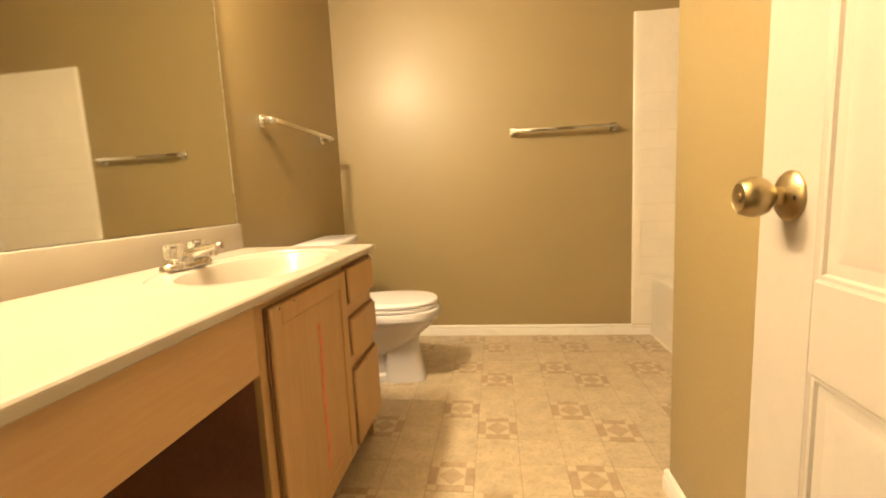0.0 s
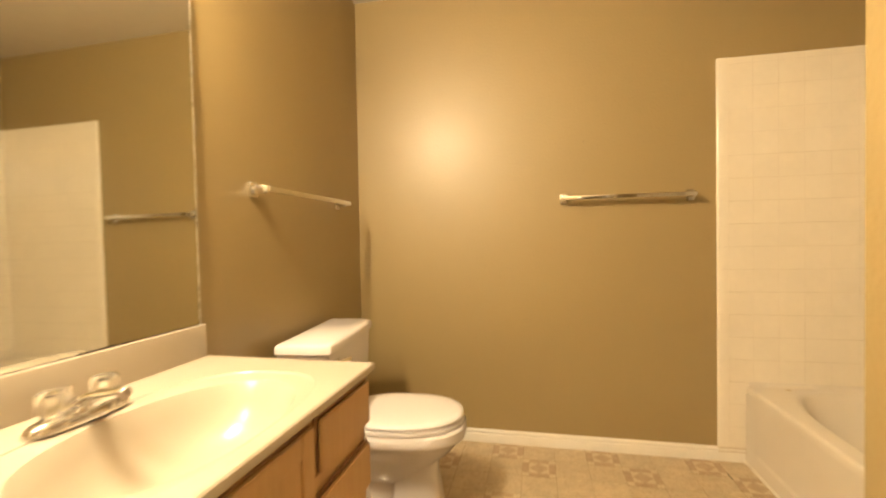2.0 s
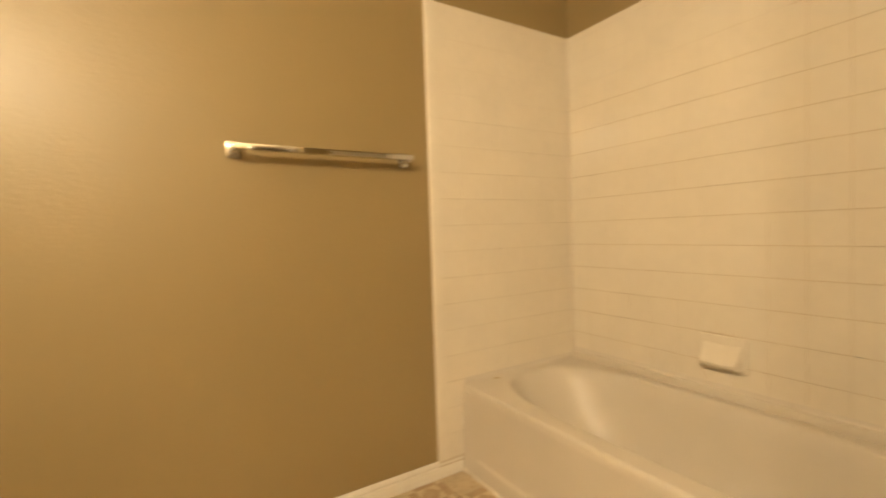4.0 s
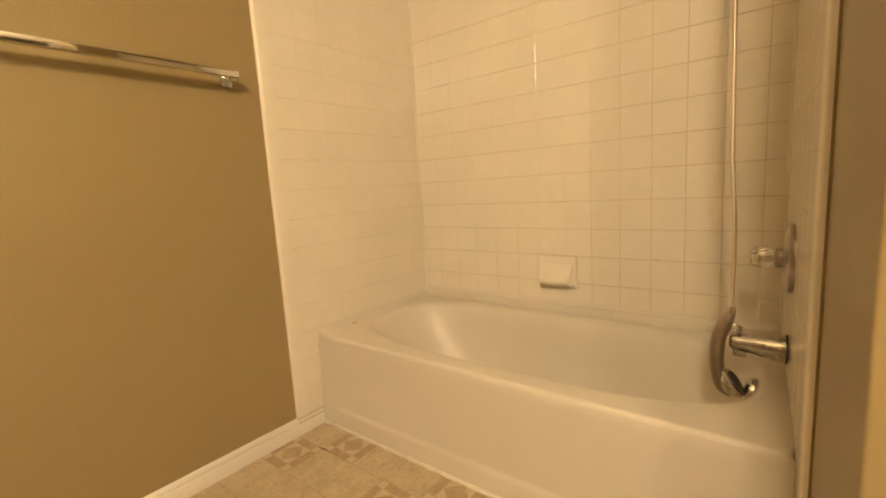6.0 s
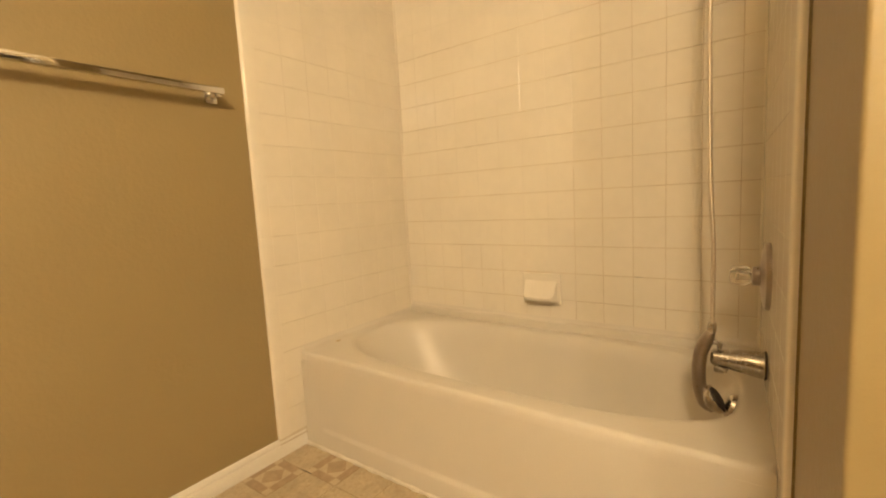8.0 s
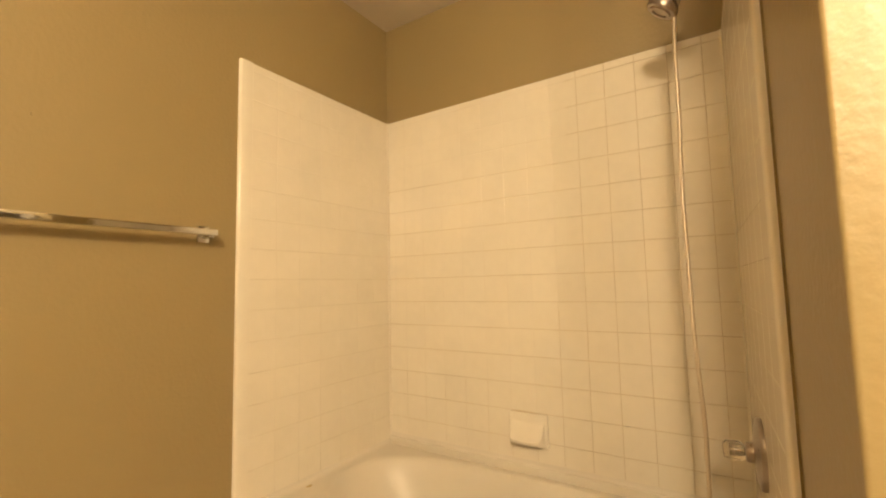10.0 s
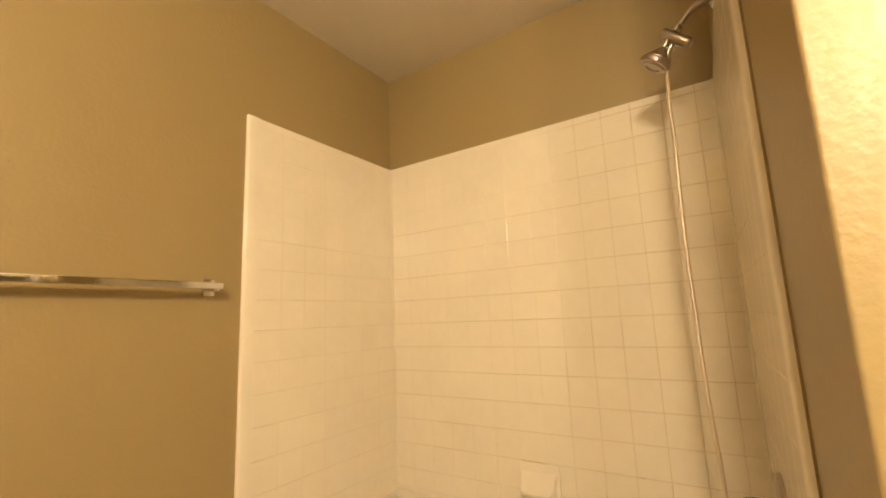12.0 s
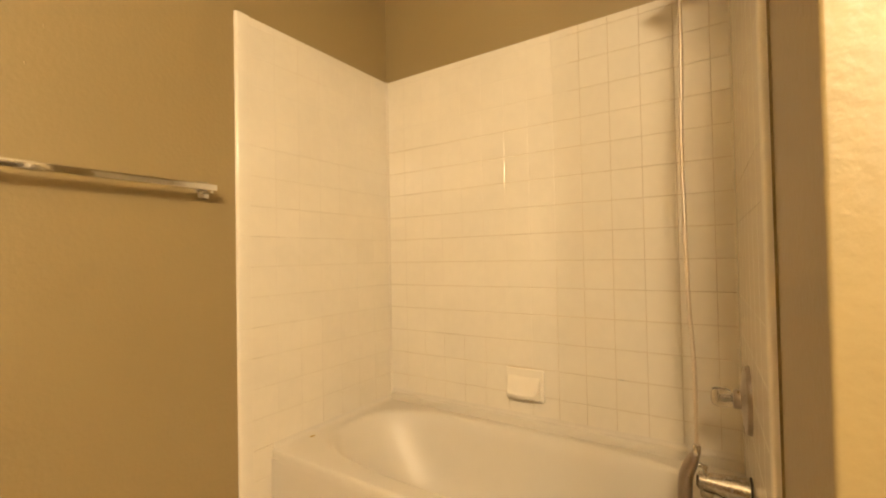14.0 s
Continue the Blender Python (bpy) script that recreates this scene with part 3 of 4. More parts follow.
    for s in (-1, 1):
        part("bolt_cap", lathe(bmesh.new(), [(0.016, 0.0), (0.016, 0.008), (0.011, 0.017), (0.001, 0.019)], pose(0.275, s * 0.100, 0.024)), SEAT, ob)

    def seat_ring(z, shrink=0.0):
        return [Vector((max(p.x, 0.214 + shrink), p.y, p.z)) for p in oval(0.420, 0, 0.250 - shrink, 0.187 - shrink, z, 2.25, 72, 0.255 - shrink)]

    part("seat", loft(bmesh.new(), [seat_ring(0.401, 0.008), seat_ring(0.404), seat_ring(0.416), seat_ring(0.420, 0.006)]), SEAT, ob)
    part("seat_lid", loft(bmesh.new(), [seat_ring(0.4225, 0.006), seat_ring(0.426, 0.001), seat_ring(0.436, 0.0), seat_ring(0.443, 0.006), seat_ring(0.447, 0.03), seat_ring(0.449, 0.09)]), SEAT, ob)
    for s in (-1, 1):
        part("hinge", tube(bmesh.new(), [(0.215, s * 0.075 - 0.022, 0.428), (0.215, s * 0.075 + 0.022, 0.428)], 0.013, 14), SEAT, ob)
    line = bend([(0.02, -0.20, 0.39), (0.025, -0.20, 0.30), (-0.01, -0.20, 0.20), (-0.038, -0.20, 0.17)])
    part("supply_line", tube(bmesh.new(), line, 0.006, 8), CHROME, ob)
    for piece in ob.children:
        if piece.name.split(".")[0] in ("bowl", "deck", "seat", "seat_lid", "hinge"):
            piece.matrix_basis = Matrix.Diagonal((1, 1, 0.976, 1))


toilet()


# ---- vanity ----
V0, V1 = 0.125, 1.756            # along the wall
FRONT = -0.515                   # face of the cabinet frame


def vanity_cabinet():
    ob = thing("vanity_cabinet", "worn oak vanity cabinet with one door and three drawers", "cabinet", (LEFT, 0.925, 0))
    ox, oy = LEFT, 0.925

    def b(x0, x1, y0, y1, z0, z1, bevel=0.0015):
        return box(x0 - ox, x1 - ox, y0 - oy, y1 - oy, z0, z1, bevel, 1)

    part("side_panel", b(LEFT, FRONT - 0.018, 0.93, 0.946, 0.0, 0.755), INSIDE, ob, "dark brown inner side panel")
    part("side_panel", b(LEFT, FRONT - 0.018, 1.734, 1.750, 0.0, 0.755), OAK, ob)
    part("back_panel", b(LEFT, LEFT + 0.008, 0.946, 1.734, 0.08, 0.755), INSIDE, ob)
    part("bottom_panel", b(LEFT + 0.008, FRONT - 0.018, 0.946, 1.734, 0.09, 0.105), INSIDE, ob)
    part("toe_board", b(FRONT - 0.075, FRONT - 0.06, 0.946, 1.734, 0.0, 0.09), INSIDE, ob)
    # face frame
    for y0, y1 in ((0.928, 0.962), (1.415, 1.462), (1.724, 1.750)):
        part("stile", b(FRONT - 0.018, FRONT, y0, y1, 0.09, 0.757), OAK, ob)
    for y0, y1, z0, z1 in ((0.962, 1.415, 0.728, 0.757), (0.962, 1.415, 0.09, 0.13), (1.462, 1.724, 0.735, 0.757), (1.462, 1.724, 0.563, 0.618), (1.462, 1.724, 0.383, 0.442), (1.462, 1.724, 0.09, 0.12)):
        part("rail", b(FRONT - 0.018, FRONT, y0, y1, z0, z1), OAK, ob)
    # framed flat-panel door
    y0, y1, z0, z1, x0, x1 = 0.958, 1.432, 0.122, 0.737, FRONT, FRONT + 0.018
    part("door_edge", b(x0, x0 + 0.0075, y0 - 0.002, y1 + 0.002, z0 - 0.002, z1 + 0.002), OAK_EDGE, ob, "dark lipped door edge")
    door = part("cabinet_door", b(x0 + 0.0076, x1 - 0.004, y0 + 0.045, y1 - 0.045, z0 + 0.045, z1 - 0.045, 0.0005), OAK, ob, "oak cabinet door with red crayon streak")
    for a, c in ((y0, y0 + 0.05), (y1 - 0.05, y1)):
        part("door_stile", b(x0 + 0.0078, x1 + 0.001, a, c, z0, z1, 0.003), OAK, door)
    for a, c in ((z0, z0 + 0.05), (z1 - 0.05, z1)):
        part("door_rail", b(x0 + 0.0078, x1 + 0.001, y0 + 0.0502, y1 - 0.0502, a, c, 0.003), OAK, door)
    bm = bmesh.new()
    for k in range(46):
        z = 0.20 + 0.42 * k / 45
        w = 0.0072 + 0.0018 * math.sin(k * 1.3)
        y = 1.212 + 0.0018 * math.sin(k * 0.7) + 0.002 * math.sin(k * 0.21)
        add_box(bm, x1 - 0.0042 - ox, x1 - 0.0034 - ox, y - w - oy, y + w - oy, z, z + 0.0093)
    part("crayon_streak", bm, RED, door, "red crayon streak")
    for y, z in ((0.998, 0.729), (1.070, 0.730)):
        part("screw_hole", lathe(bmesh.new(), [(0.003, 0.0), (0.003, 0.0006), (0.0005, 0.0007)], pose(x1 + 0.0008 - ox, y - oy, z, 0, 90), 10), DARK, door)
    # drawer fronts with lipped edges
    for z0, z1 in ((0.612, 0.745), (0.435, 0.570), (0.112, 0.390)):
        y0, y1 = 1.452, 1.748
        part("drawer_lip", b(FRONT, FRONT + 0.008, y0, y1, z0, z1), OAK_EDGE, ob, "dark lipped drawer edge")
        part("drawer_front", b(FRONT + 0.0082, FRONT + 0.020, y0 + 0.007, y1 - 0.007, z0 + 0.007, z1 - 0.007, 0.004), OAK, ob)
    return ob


vanity_cabinet()


def knee_apron():
    ob = thing("vanity_apron", "pale oak apron rail across the knee space", "cabinet", (FRONT, 0.53, 0.60))
    part("board", box(-0.018, 0.0, V0 - 0.53, 0.9275 - 0.53, 0.003, 0.157, 0.002, 1), OAK_PALE, ob)
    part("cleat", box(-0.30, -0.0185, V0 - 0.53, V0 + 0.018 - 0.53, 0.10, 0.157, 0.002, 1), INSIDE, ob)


knee_apron()


def washbasin_counter():
    ob = thing("vanity_counter", "cream cultured-marble counter with integral oval basin", "countertop", (-0.70, 1.30, 0.787))
    ox, oy = -0.70, 1.30
    x0, x1, y0, y1 = LEFT + 0.001 - ox, -0.482 - ox, V0 - oy, V1 - oy
    n = 128
    cx, cy = -0.003, 0.0

    def outer(z, grow=0.0):
        ring = []
        for i in range(n):
            a = 2 * math.pi * i / n
            c, s = math.cos(a), math.sin(a)
            hx = (x1 + grow - cx) if c > 0 else (cx - x0)
            hy = (y1 + grow - cy) if s > 0 else (cy - y0)
            k = min(hx / abs(c) if abs(c) > 1e-6 else 9, hy / abs(s) if abs(s) > 1e-6 else 9)
            ring.append(Vector((cx + k * c, cy + k * s, z)))
        corner = {(1, 1): (x1 + grow, y1 + grow), (1, -1): (x1 + grow, y0), (-1, 1): (x0, y1 + grow), (-1, -1): (x0, y0)}
        for (sx, sy), (px, py) in corner.items():
            i = min(range(n), key=lambda k: (ring[k].x - px) ** 2 + (ring[k].y - py) ** 2)
            ring[i] = Vector((px, py, z))
        return ring

    rings = [outer(-0.023, -0.002), outer(-0.021), outer(-0.010), outer(-0.005, -0.0015), outer(-0.0016, -0.005), outer(0.0, -0.011), outer(0.0, -0.015)]
    # raised outer contour, sloping shoulder and bowl
    for ax, front, ay, z, power in ((0.223, 0.186, 0.330, 0.0, 2.6), (0.220, 0.183, 0.327, 0.0, 2.6), (0.2175, 0.1815, 0.324, -0.0034, 2.6), (0.2145, 0.1795, 0.321, -0.0040, 2.6), (0.184, 0.170, 0.280, -0.0055, 2.15), (0.180, 0.167, 0.274, -0.007, 2.15),
                                    (0.174, 0.162, 0.265, -0.018, 2.1), (0.162, 0.152, 0.248, -0.048, 2.1), (0.143, 0.136, 0.220, -0.088, 2.1), (0.115, 0.112, 0.178, -0.120, 2.0), (0.075, 0.075, 0.118, -0.138, 2.0), (0.03, 0.03, 0.045, -0.144, 2.0)):
        rings.append(oval(cx + 0.004, cy, ax, ay, z, power, n, front))
    part("slab", loft(bmesh.new(), rings, close_start=False), MARBLE, ob, smooth=0.5)
    part("backsplash", box(x0, x0 + 0.021, y0, y1 - 0.016, -0.003, 0.100, 0.004, 3), MARBLE, ob)
    part("drain", lathe(bmesh.new(), [(0.022, -0.144), (0.022, -0.140), (0.018, -0.139), (0.001, -0.141)], Matrix.Translation((0.009, 0, 0))), CHROME, ob)
    return ob


washbasin_counter()


def basin_faucet():
    ob = thing("basin_faucet", "chrome centerset faucet with clear acrylic handles", "faucet", (-0.920, 1.275, 0.788))
    bm = loft(bmesh.new(), [oval(0, 0, 0.029, 0.098, z, 3.0, 48) for z in (0.0, 0.007)] + [oval(0, 0, 0.025, 0.092, 0.016, 2.8, 48), oval(0, 0, 0.018, 0.080, 0.021, 2.6, 48)])
    part("base_plate", bm, DULL_CHROME, ob)
    rings = []
    for x, z, w, h in ((-0.022, 0.016, 0.026, 0.018), (-0.002, 0.028, 0.027, 0.022), (0.028, 0.038, 0.023, 0.020), (0.062, 0.048, 0.018, 0.016), (0.088, 0.054, 0.015, 0.013), (0.104, 0.057, 0.0135, 0.012)):
        rings.append([Vector((x, w * math.cos(a), z + h * math.sin(a))) for a in (2 * math.pi * k / 20 for k in range(20))])
    part("spout", loft(bmesh.new(), rings), CHROME, ob)
    part("aerator", lathe(bmesh.new(), [(0.0105, 0.030), (0.0105, 0.048), (0.008, 0.052), (0.001, 0.052)], pose(0.088, 0, 0)), DULL_CHROME, ob)
    part("tip_cap", tube(bmesh.new(), [(0.1042, 0, 0.057), (0.113, 0, 0.0583), (0.116, 0, 0.0588)], [0.0122, 0.0118, 0.009], 14), DARK_CHROME, ob, "dark chrome spout tip")
    part("lift_rod", tube(bmesh.new(), [(-0.026, 0, 0.02), (-0.026, 0, 0.058), (-0.026, 0, 0.064)], [0.0025, 0.0025, 0.006]), CHROME, ob)
    for y in (-0.051, 0.051):
        rings = []
        for h, r in ((0.028, 0.016), (0.033, 0.022), (0.042, 0.0235), (0.066, 0.0235), (0.072, 0.020), (0.074, 0.010)):
            rings.append([Vector((r * (1 + 0.08 * math.cos(8 * a)) * math.cos(a), y + r * (1 + 0.08 * math.cos(8 * a)) * math.sin(a), h)) for a in (2 * math.pi * k / 48 for k in range(48))])
        handle = part("handle", loft(bmesh.new(), rings), ACRYLIC, ob, "clear fluted acrylic handle")
        part("stem", lathe(bmesh.new(), [(0.018, 0.018), (0.017, 0.026), (0.008, 0.030), (0.006, 0.060), (0.009, 0.062), (0.001, 0.064)], pose(0, y, 0)), CHROME, handle)


basin_faucet()


def mirror():
    ob = thing("wall_mirror", "large frameless wall mirror with tarnished edges", "mirror", (LEFT + 0.0075, 0.92, 0.893))
    ob.matrix_basis = pose(LEFT + 0.0075, 0.92, 0.8885, 0, -0.35, -0.1)
    y0, y1, z1 = V0 + 0.01 - 0.92, 1.720 - 0.92, 1.04
    part("glass", box(0.002, 0.0075, y0, y1, 0.0, z1, 0.0012, 1), MIRROR, ob)
    # pale strip paints in the highlight along the glass edge
    part("glass_edge", box(0.002, 0.0068, y1 + 0.0002, y1 + 0.0042, 0.0, z1), GLASS_EDGE, ob, "chipped glass edge, pale for the light it catches")
    part("channel", box(0.0015, 0.0078, y0, y1, -0.0013, -0.0003), DARK, ob, "dark channel along the bottom edge")
    rnd = random.Random(5)
    for k in range(14):
        y = 1.36 + 0.12 * rnd.random() - 0.92
        w, h = 0.004 + 0.010 * rnd.random(), 0.0015 + 0.004 * rnd.random() * (1 - abs(y + 0.92 - 1.42) / 0.09)
        part("tarnish_mark", box(0.0076, 0.0079, y - w, y + w, 0.0, max(h, 0.0012)), TARNISH, ob)
    for k in range(24):
        z = rnd.random() * 0.95
        h, w = 0.004 + 0.012 * rnd.random(), 0.001 + 0.003 * rnd.random()
        part("tarnish_mark", box(0.0076, 0.0079, y1 - w, y1, z, z + h), TARNISH, ob)


mirror()


LIT = {1: BULB_ON, 4: BULB_BRIGHT, 5: BULB_BRIGHT}


def vanity_light():
    ob = thing("vanity_light", "chrome vanity light bar with globe bulbs, some lit", "wall lamp", (LEFT, 0.87, 2.065))
    part("bar", box(0.0, 0.040, -0.54, 0.54, -0.055, 0.055, 0.006), CHROME, ob)
    for k in range(6):
        y = -0.40 + 0.16 * k
        part("socket", lathe(bmesh.new(), [(0.024, 0.0), (0.024, 0.012), (0.015, 0.018), (0.001, 0.018)], pose(0.040, y, 0, 0, 90)), CHROME, ob)
        bm = bmesh.new()
        bmesh.ops.create_uvsphere(bm, u_segments=24, v_segments=14, radius=0.0625, matrix=Matrix.Translation((0.120, y, 0)))
        part("bulb", bm, LIT.get(k, BULB_OFF), ob, "lit globe bulb" if k in LIT else "unlit globe bulb")


vanity_light()


# ---- entry door, standing open ----
def entry_door():
    ob = thing("door_1", "white six-panel door standing open, brass knob", "door", (0.400, 0.843, 0.012), -3.0)
    ob.matrix_basis = pose(0.400, 0.843, 0.012, 0, 0.4, -3.0)
    W, H, T = 0.68, 2.02, 0.035
    # the free edge lies at y = 0, the hinge edge at y = -W; the face towards the room looks along -x
    ys = [0.0, -0.137, -0.297, -0.390, -0.552, -W]
    zs = [0.0, 0.20, 0.697, 0.820, 1.49, 1.60, 1.90, H]
    for a, c in ((ys[1], ys[0]), (ys[5], ys[4])):
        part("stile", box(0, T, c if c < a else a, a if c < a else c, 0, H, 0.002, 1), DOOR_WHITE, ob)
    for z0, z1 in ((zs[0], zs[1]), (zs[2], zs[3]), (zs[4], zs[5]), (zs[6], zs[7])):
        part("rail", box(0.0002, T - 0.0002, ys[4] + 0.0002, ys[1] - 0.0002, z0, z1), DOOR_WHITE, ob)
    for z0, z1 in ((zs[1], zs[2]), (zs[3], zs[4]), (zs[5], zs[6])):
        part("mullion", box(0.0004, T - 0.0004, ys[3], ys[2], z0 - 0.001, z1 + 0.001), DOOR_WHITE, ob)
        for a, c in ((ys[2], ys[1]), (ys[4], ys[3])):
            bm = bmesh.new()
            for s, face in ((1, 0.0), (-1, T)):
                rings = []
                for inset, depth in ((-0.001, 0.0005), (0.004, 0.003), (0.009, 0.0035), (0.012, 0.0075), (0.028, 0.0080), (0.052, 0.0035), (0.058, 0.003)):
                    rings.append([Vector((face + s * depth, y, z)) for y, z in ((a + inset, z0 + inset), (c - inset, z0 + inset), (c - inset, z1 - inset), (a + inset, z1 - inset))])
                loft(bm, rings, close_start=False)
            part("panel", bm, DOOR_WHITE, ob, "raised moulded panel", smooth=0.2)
    m = pose(0.0, -0.078, 0.930, 0, -90) @ Matrix.Diagonal((1.1, 1.1, 1.03, 1.0))
    knob = part("door_knob", lathe(bmesh.new(), [(0.0115, 0.008), (0.0115, 0.022), (0.015, 0.026), (0.022, 0.032), (0.0258, 0.041), (0.0260, 0.050), (0.0228, 0.061), (0.0185, 0.0652), (0.0170, 0.0640), (0.001, 0.0640)], m, 40), BRASS, ob, "antique brass privacy knob")
    part("rosette", lathe(bmesh.new(), [(0.0325, 0.0), (0.0325, 0.003), (0.029, 0.007), (0.021, 0.009), (0.0145, 0.013), (0.001, 0.013)], m, 40), BRASS, knob)
    part("privacy_button", lathe(bmesh.new(), [(0.0065, 0.0635), (0.0065, 0.0662), (0.004, 0.067), (0.001, 0.067)], m, 20), BRASS, knob)
    part("rosette_screw", lathe(bmesh.new(), [(0.0035, 0.0), (0.0035, 0.0008), (0.0005, 0.001)], Matrix.Translation((-0.0092, -0.078 - 0.0255, 0.928)) @ pose(0, 0, 0, 0, -90), 12), DARK, knob)
    m = pose(T, -0.066, 0.930, 0, 90)
    part("back_knob", lathe(bmesh.new(), [(0.0335, 0.0), (0.030, 0.007), (0.0125, 0.011), (0.0125, 0.026), (0.024, 0.036), (0.0275, 0.048), (0.024, 0.064), (0.001, 0.066)], m, 32), BRASS, ob)
    for z in (0.22, 1.0, 1.8):
        part("hinge", tube(bmesh.new(), [(-0.004, -W - 0.002, z - 0.045), (-0.004, -W - 0.002, z + 0.045)], 0.006, 10), BRASS, ob)


entry_door()


# ---- wall tiles, piece by piece ----
def cushion(w, h, t):
    """One glazed tile with softened edges, its face along -x of its own frame."""
    bm = bmesh.new()
    e = 0.0013
    loft(bm, [[Vector((d, sy * (w / 2 - i), sz * (h / 2 - i))) for sy, sz in ((-1, -1), (1, -1), (1, 1), (-1, 1))] for d, i in ((0, 0), (-t + 0.0006, 0.0), (-t, e))], close_start=False)
    finish(bm)
    me = bpy.data.meshes.new("tile")
    bm.to_mesh(me)
    bm.free()
    me.materials.append(CERAMIC)
    return me


GAP_UP, GAP_ACROSS = 0.0012, 0.0017          # upright and level joints
MESHES = {}


def tile_at(parent, place, turn, w, h, gap=(GAP_UP, GAP_ACROSS)):
    key = (round(w, 4), round(h, 4), gap)
    if key not in MESHES:
        MESHES[key] = cushion(w - gap[0], h - gap[1], 0.0036)
    ob = new("tile", MESHES[key])
    ob.parent = parent
    ob.matrix_basis = pose(*place, 0, 0, turn)


def spans(edges):
    return [((a + b) / 2, b - a) for a, b in zip(edges, edges[1:]) if b - a > 0.012]


ROWS_Z = [0.402 + PITCH_Z * k for k in range(15)]
ROWS_Z = [z for z in ROWS_Z if z < TILE_TOP - 0.02] + [TILE_TOP]
BED = 0.0105
bed = structure("tile_bed_right", box(RIGHT - BED, RIGHT, PART_Y, BACK, 0.36, TILE_TOP - 0.001), GROUT_STAINED, "cream glazed tiles on the long tub wall", "wall tiles")
cols = [1.508] + [2.004 - PITCH_H * k for k in range(4, 0, -1)] + [2.004 + PITCH_H * k for k in range(0, 9)] + [2.9855]
for zc, h in spans([0.418] + ROWS_Z[1:]):
    for yc, w in spans(cols):
        if not (2.17 < yc < 2.34 and 0.49 < zc < 0.63):
            tile_at(bed, (RIGHT - BED + 0.002, yc, zc), 0, w, h)
for y, z, w in ((1.876, 0.6265, 0.010), (1.709, 0.4290, 0.012), (1.640, 0.7380, 0.007)):
    part("grout_chip", box(RIGHT - BED - 0.0012, RIGHT - BED + 0.001, y - w, y + w, z - 0.0012, z + 0.0012, 0.0004, 1), DARK, bed, "dark missing grout")
FACE = 0.0034                     # pale joints are filled nearly flush with the glaze
# paler joint colour stands for strong light washing out the grid here
for y in cols[6:-1]:
    low = 0.62 if 2.17 < y < 2.34 else (0.74 if y > 2.3 else 1.05)
    part("grout_line", box(RIGHT - BED - FACE + 0.0022, RIGHT - BED + 0.001, y - 0.0007, y + 0.0007, low, TILE_TOP - 0.002), GROUT_PALE, bed)
for z in ROWS_Z[-4:-1]:
    part("grout_line", box(RIGHT - BED - FACE + 0.0022, RIGHT - BED + 0.001, 2.05, 2.98, z - 0.001, z + 0.001), GROUT_PALE, bed)
for name, y, turn, label in (("tile_bed_back", BACK, 90, "cream glazed tiles at the end of the tub"), ("tile_bed_tap", 0.0, -90, "cream glazed tiles on the tap wall")):
    s = 1 if turn < 0 else -1
    dx = PART_X if turn < 0 else 0.0
    x0, x1 = ALC_X0 - dx, RIGHT - BED - dx
    bed = structure(name, box(x0 + 0.003, x1, min(y, y + s * BED), max(y, y + s * BED), 0.0, TILE_TOP - 0.001), GROUT if turn > 0 else CERAMIC, label, "wall tiles")
    if turn < 0:
        bed.matrix_basis = pose(PART_X, PART_Y, 0, 0, 0, math.degrees(math.atan(SLANT)))
    cols = [x0 + 0.050 + PITCH_H * k for k in range(0, 7)] + [x1 - 0.005]
    lower = [0.402 - PITCH_Z * k for k in (3, 2, 1)]
    for zc, h in spans([0.073] + lower[1:] + ROWS_Z):
        for xc, w in spans(cols):
            if zc > 0.40 or xc + dx < 1.0:
                tile_at(bed, (xc, y + s * (BED - 0.002), zc), turn, w, h, (GAP_UP, GAP_ACROSS) if turn > 0 else (0.0004, 0.0004))
        # rounded edge pieces
        rings = []
        w = 0.0494
        for d, i in ((0.0, 0.0), (0.009, 0.0), (0.0125, 0.004), (0.0145, 0.010)):
            rings.append([Vector((x0 + (i if k in (0, 3) else w), y + s * d, zc + (h / 2 - 0.00005) * g)) for k, g in enumerate((-1, -1, 1, 1))])
        part("edge_tile", loft(bmesh.new(), rings), CERAMIC, bed, smooth=0.9)
    if turn < 0:
        continue
    depth = sorted((y + s * (BED - 0.001), y + s * (BED + FACE - 0.0022)))
    for k, x in enumerate(cols[1:-1]):
        part("grout_line", box(x - 0.0007, x + 0.0007, *depth, 0.41 + 0.33 * ((k * 5) % 3 == 1), TILE_TOP - 0.002), GROUT_PALE, bed)
    for z in ROWS_Z[-5:-1]:
        part("grout_line", box(x0 + 0.052, x1, *depth, z - 0.001, z + 0.001), GROUT_PALE, bed)
# sealant in the corners
# brown seam line; the shade of the tile edge is put into its colour
crack = structure("sealant_tap", box(ALC_X0 - 0.0025 - PART_X, ALC_X0 - 0.0002 - PART_X, -0.001, 0.004, 0.072, TILE_TOP, 0.0008), SHADED_SEAL, "cracked sealant line beside the edge tiles, darkened for the shade there", "sealant")
crack.matrix_basis = pose(PART_X, PART_Y, 0, 0, 0, math.degrees(math.atan(SLANT)))
structure("sealant_back", tube(bmesh.new(), [(RIGHT - 0.0130, BACK - 0.0130, z) for z in (0.41, 1.2, TILE_TOP - 0.001)], 0.006, 12), GROUT_PALE, "old white sealant in the tile corner", "sealant")
structure("sealant_tap_corner", tube(bmesh.new(), [(RIGHT - 0.0125, tap_wall(RIGHT) + 0.0115, z) for z in (0.41, 1.2, TILE_TOP - 0.001)], 0.006, 12), CERAMIC, "cream sealant in the corner of the tap wall", "sealant")

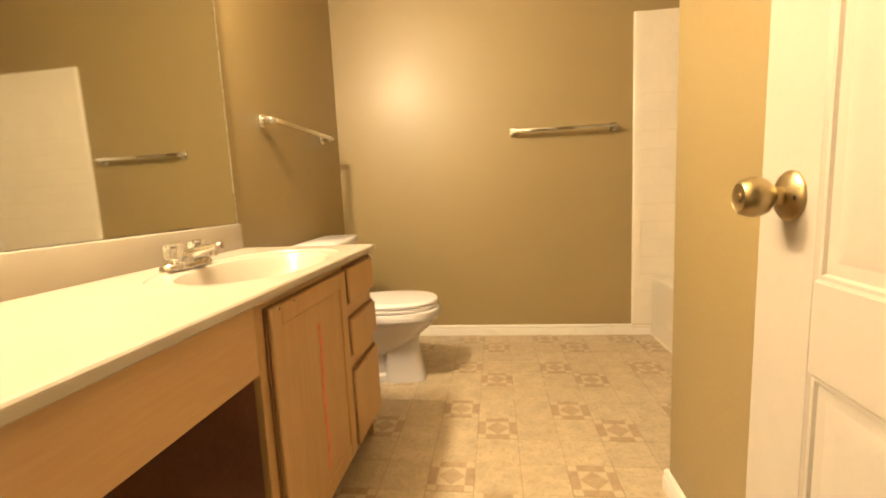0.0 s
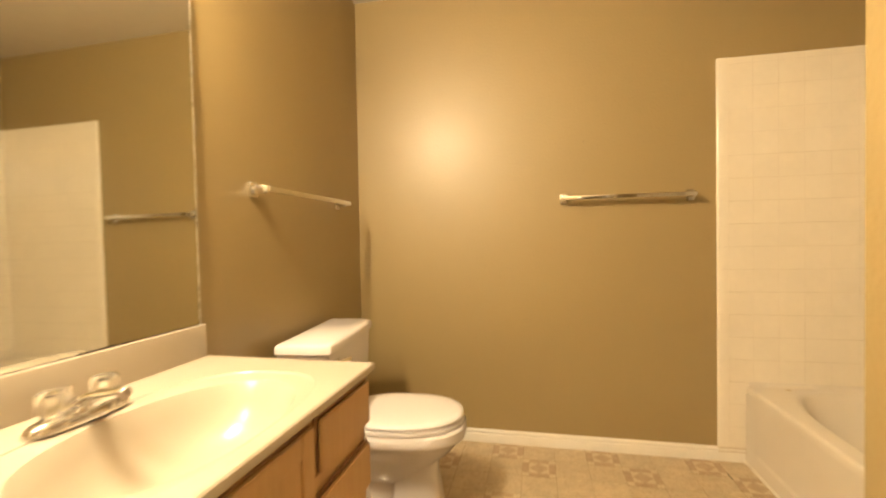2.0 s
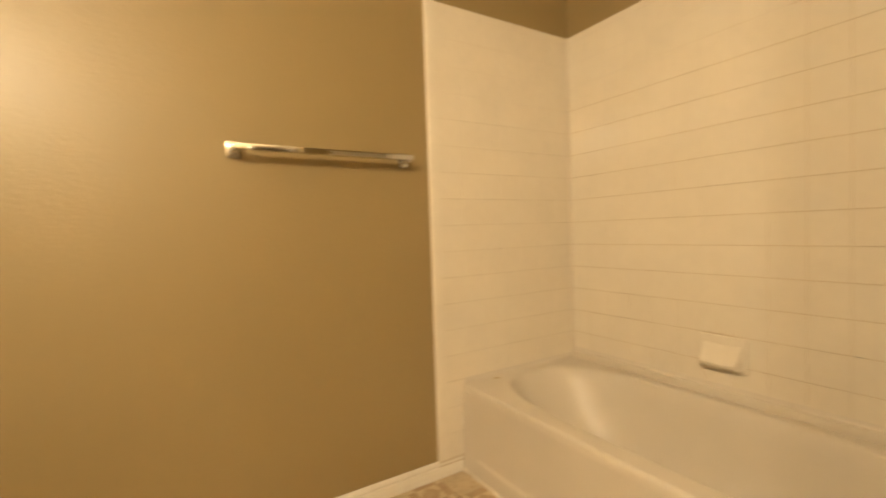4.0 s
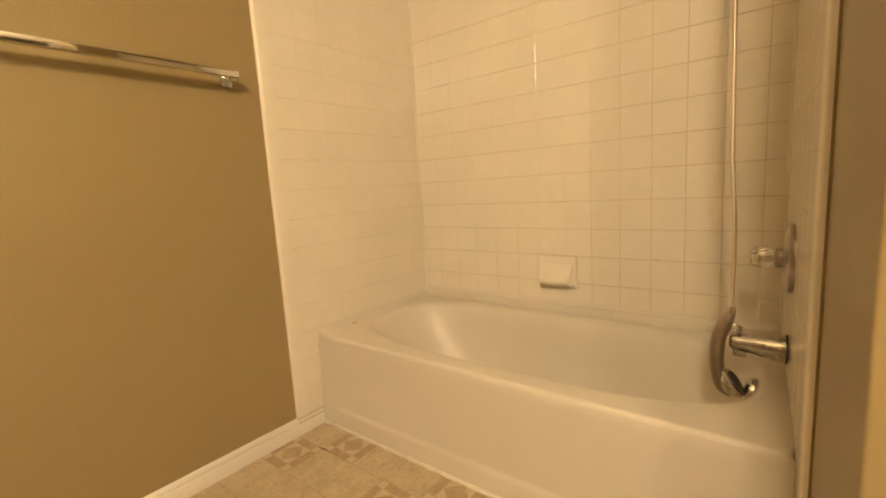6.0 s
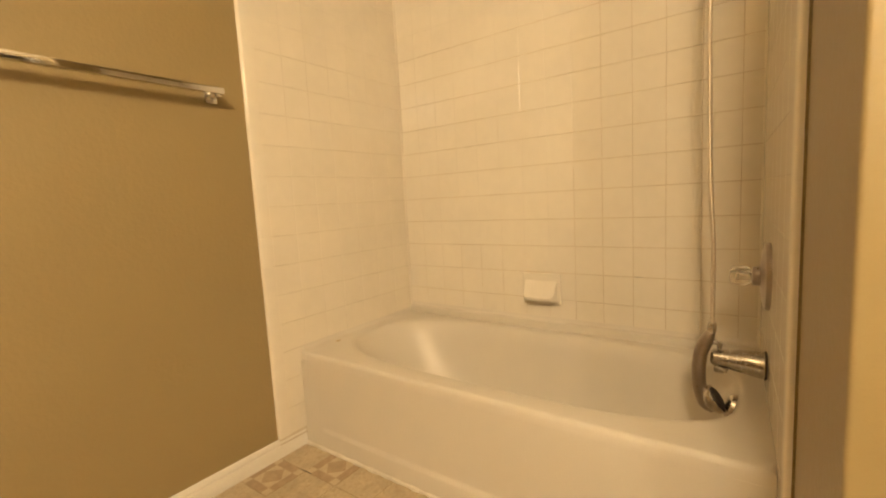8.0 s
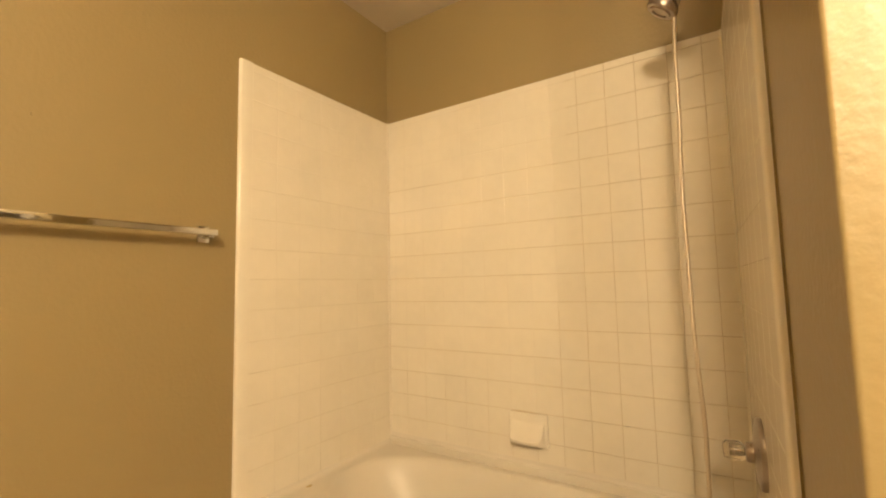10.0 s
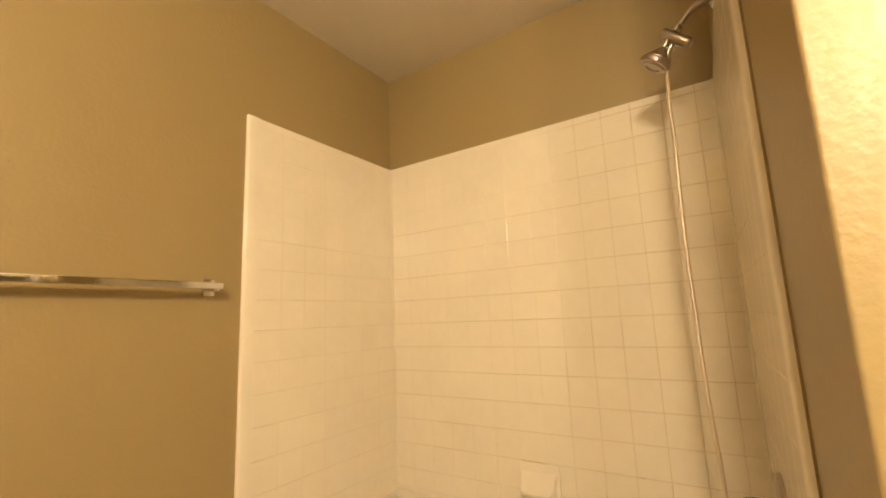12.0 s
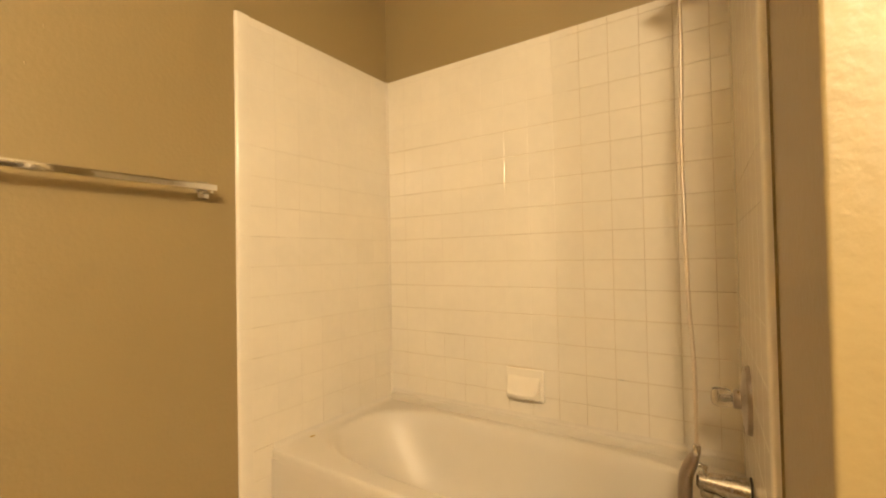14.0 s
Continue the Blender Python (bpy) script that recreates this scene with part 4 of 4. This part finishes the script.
# ---- floor squares, piece by piece ----
SQ = 0.159


def plain_square():
    bm = bmesh.new()
    g, e = 0.0008, 0.0016
    loft(bm, [[Vector((sx * (SQ / 2 - i), sy * (SQ / 2 - i), z)) for sx, sy in ((-1, -1), (1, -1), (1, 1), (-1, 1))] for z, i in ((-0.002, g), (-0.0006, g), (0.0, e))], close_start=False)
    me = bpy.data.meshes.new("floor_square")
    finish(bm)
    bm.to_mesh(me)
    bm.free()
    me.materials.append(VINYL)
    return me


def motif_square():
    """A printed square: brown side bars, pale corners and triangles, and a diamond."""
    bm = bmesh.new()
    o, i = SQ / 2 - 0.0013, SQ / 2 - 0.032

    def face(points, slot):
        f = bm.faces.new([bm.verts.new((x, y, 0.0)) for x, y in points])
        f.material_index = slot

    for k in range(4):
        c, s = round(math.cos(k * math.pi / 2)), round(math.sin(k * math.pi / 2))

        def r(pts):
            return [(c * x - s * y, s * x + c * y) for x, y in pts]
        face(r([(-i, -o), (i, -o), (i, -i), (-i, -i)]), 0)
        face(r([(i, -o), (o, -o), (o, -i), (i, -i)]), 2)
        face(r([(-i, -i), (0, -i), (-i, 0)]), 2)
    face([(0, -i), (i, 0), (0, i), (-i, 0)], 1)
    bmesh.ops.remove_doubles(bm, verts=bm.verts[:], dist=1e-5)
    me = bpy.data.meshes.new("floor_motif")
    bm.to_mesh(me)
    bm.free()
    for m in (VINYL_DARK, VINYL_MID, VINYL_PALE):
        me.materials.append(m)
    return me


PLAIN, MOTIF = plain_square(), motif_square()
ax, ay = 0.449, 1.802          # centre of one printed square
for i in range(-10, 5):
    for j in range(-11, 8):
        x, y = ax + SQ * i, ay + SQ * j
        if not (LEFT - 0.05 < x < 1.03 and 0.09 < y < BACK + 0.07):
            continue
        if x > PART_X + 0.08 and y < PART_Y - 0.05:
            continue
        shown = (i % 3 == 0 and j % 3 == 0) or (i % 3 == 2 and j % 3 == 1)
        ob = new("floor_square", MOTIF if shown else PLAIN)
        ob.parent = floor
        ob.matrix_basis = pose(x, y, 0.0, 0, 0, 0)
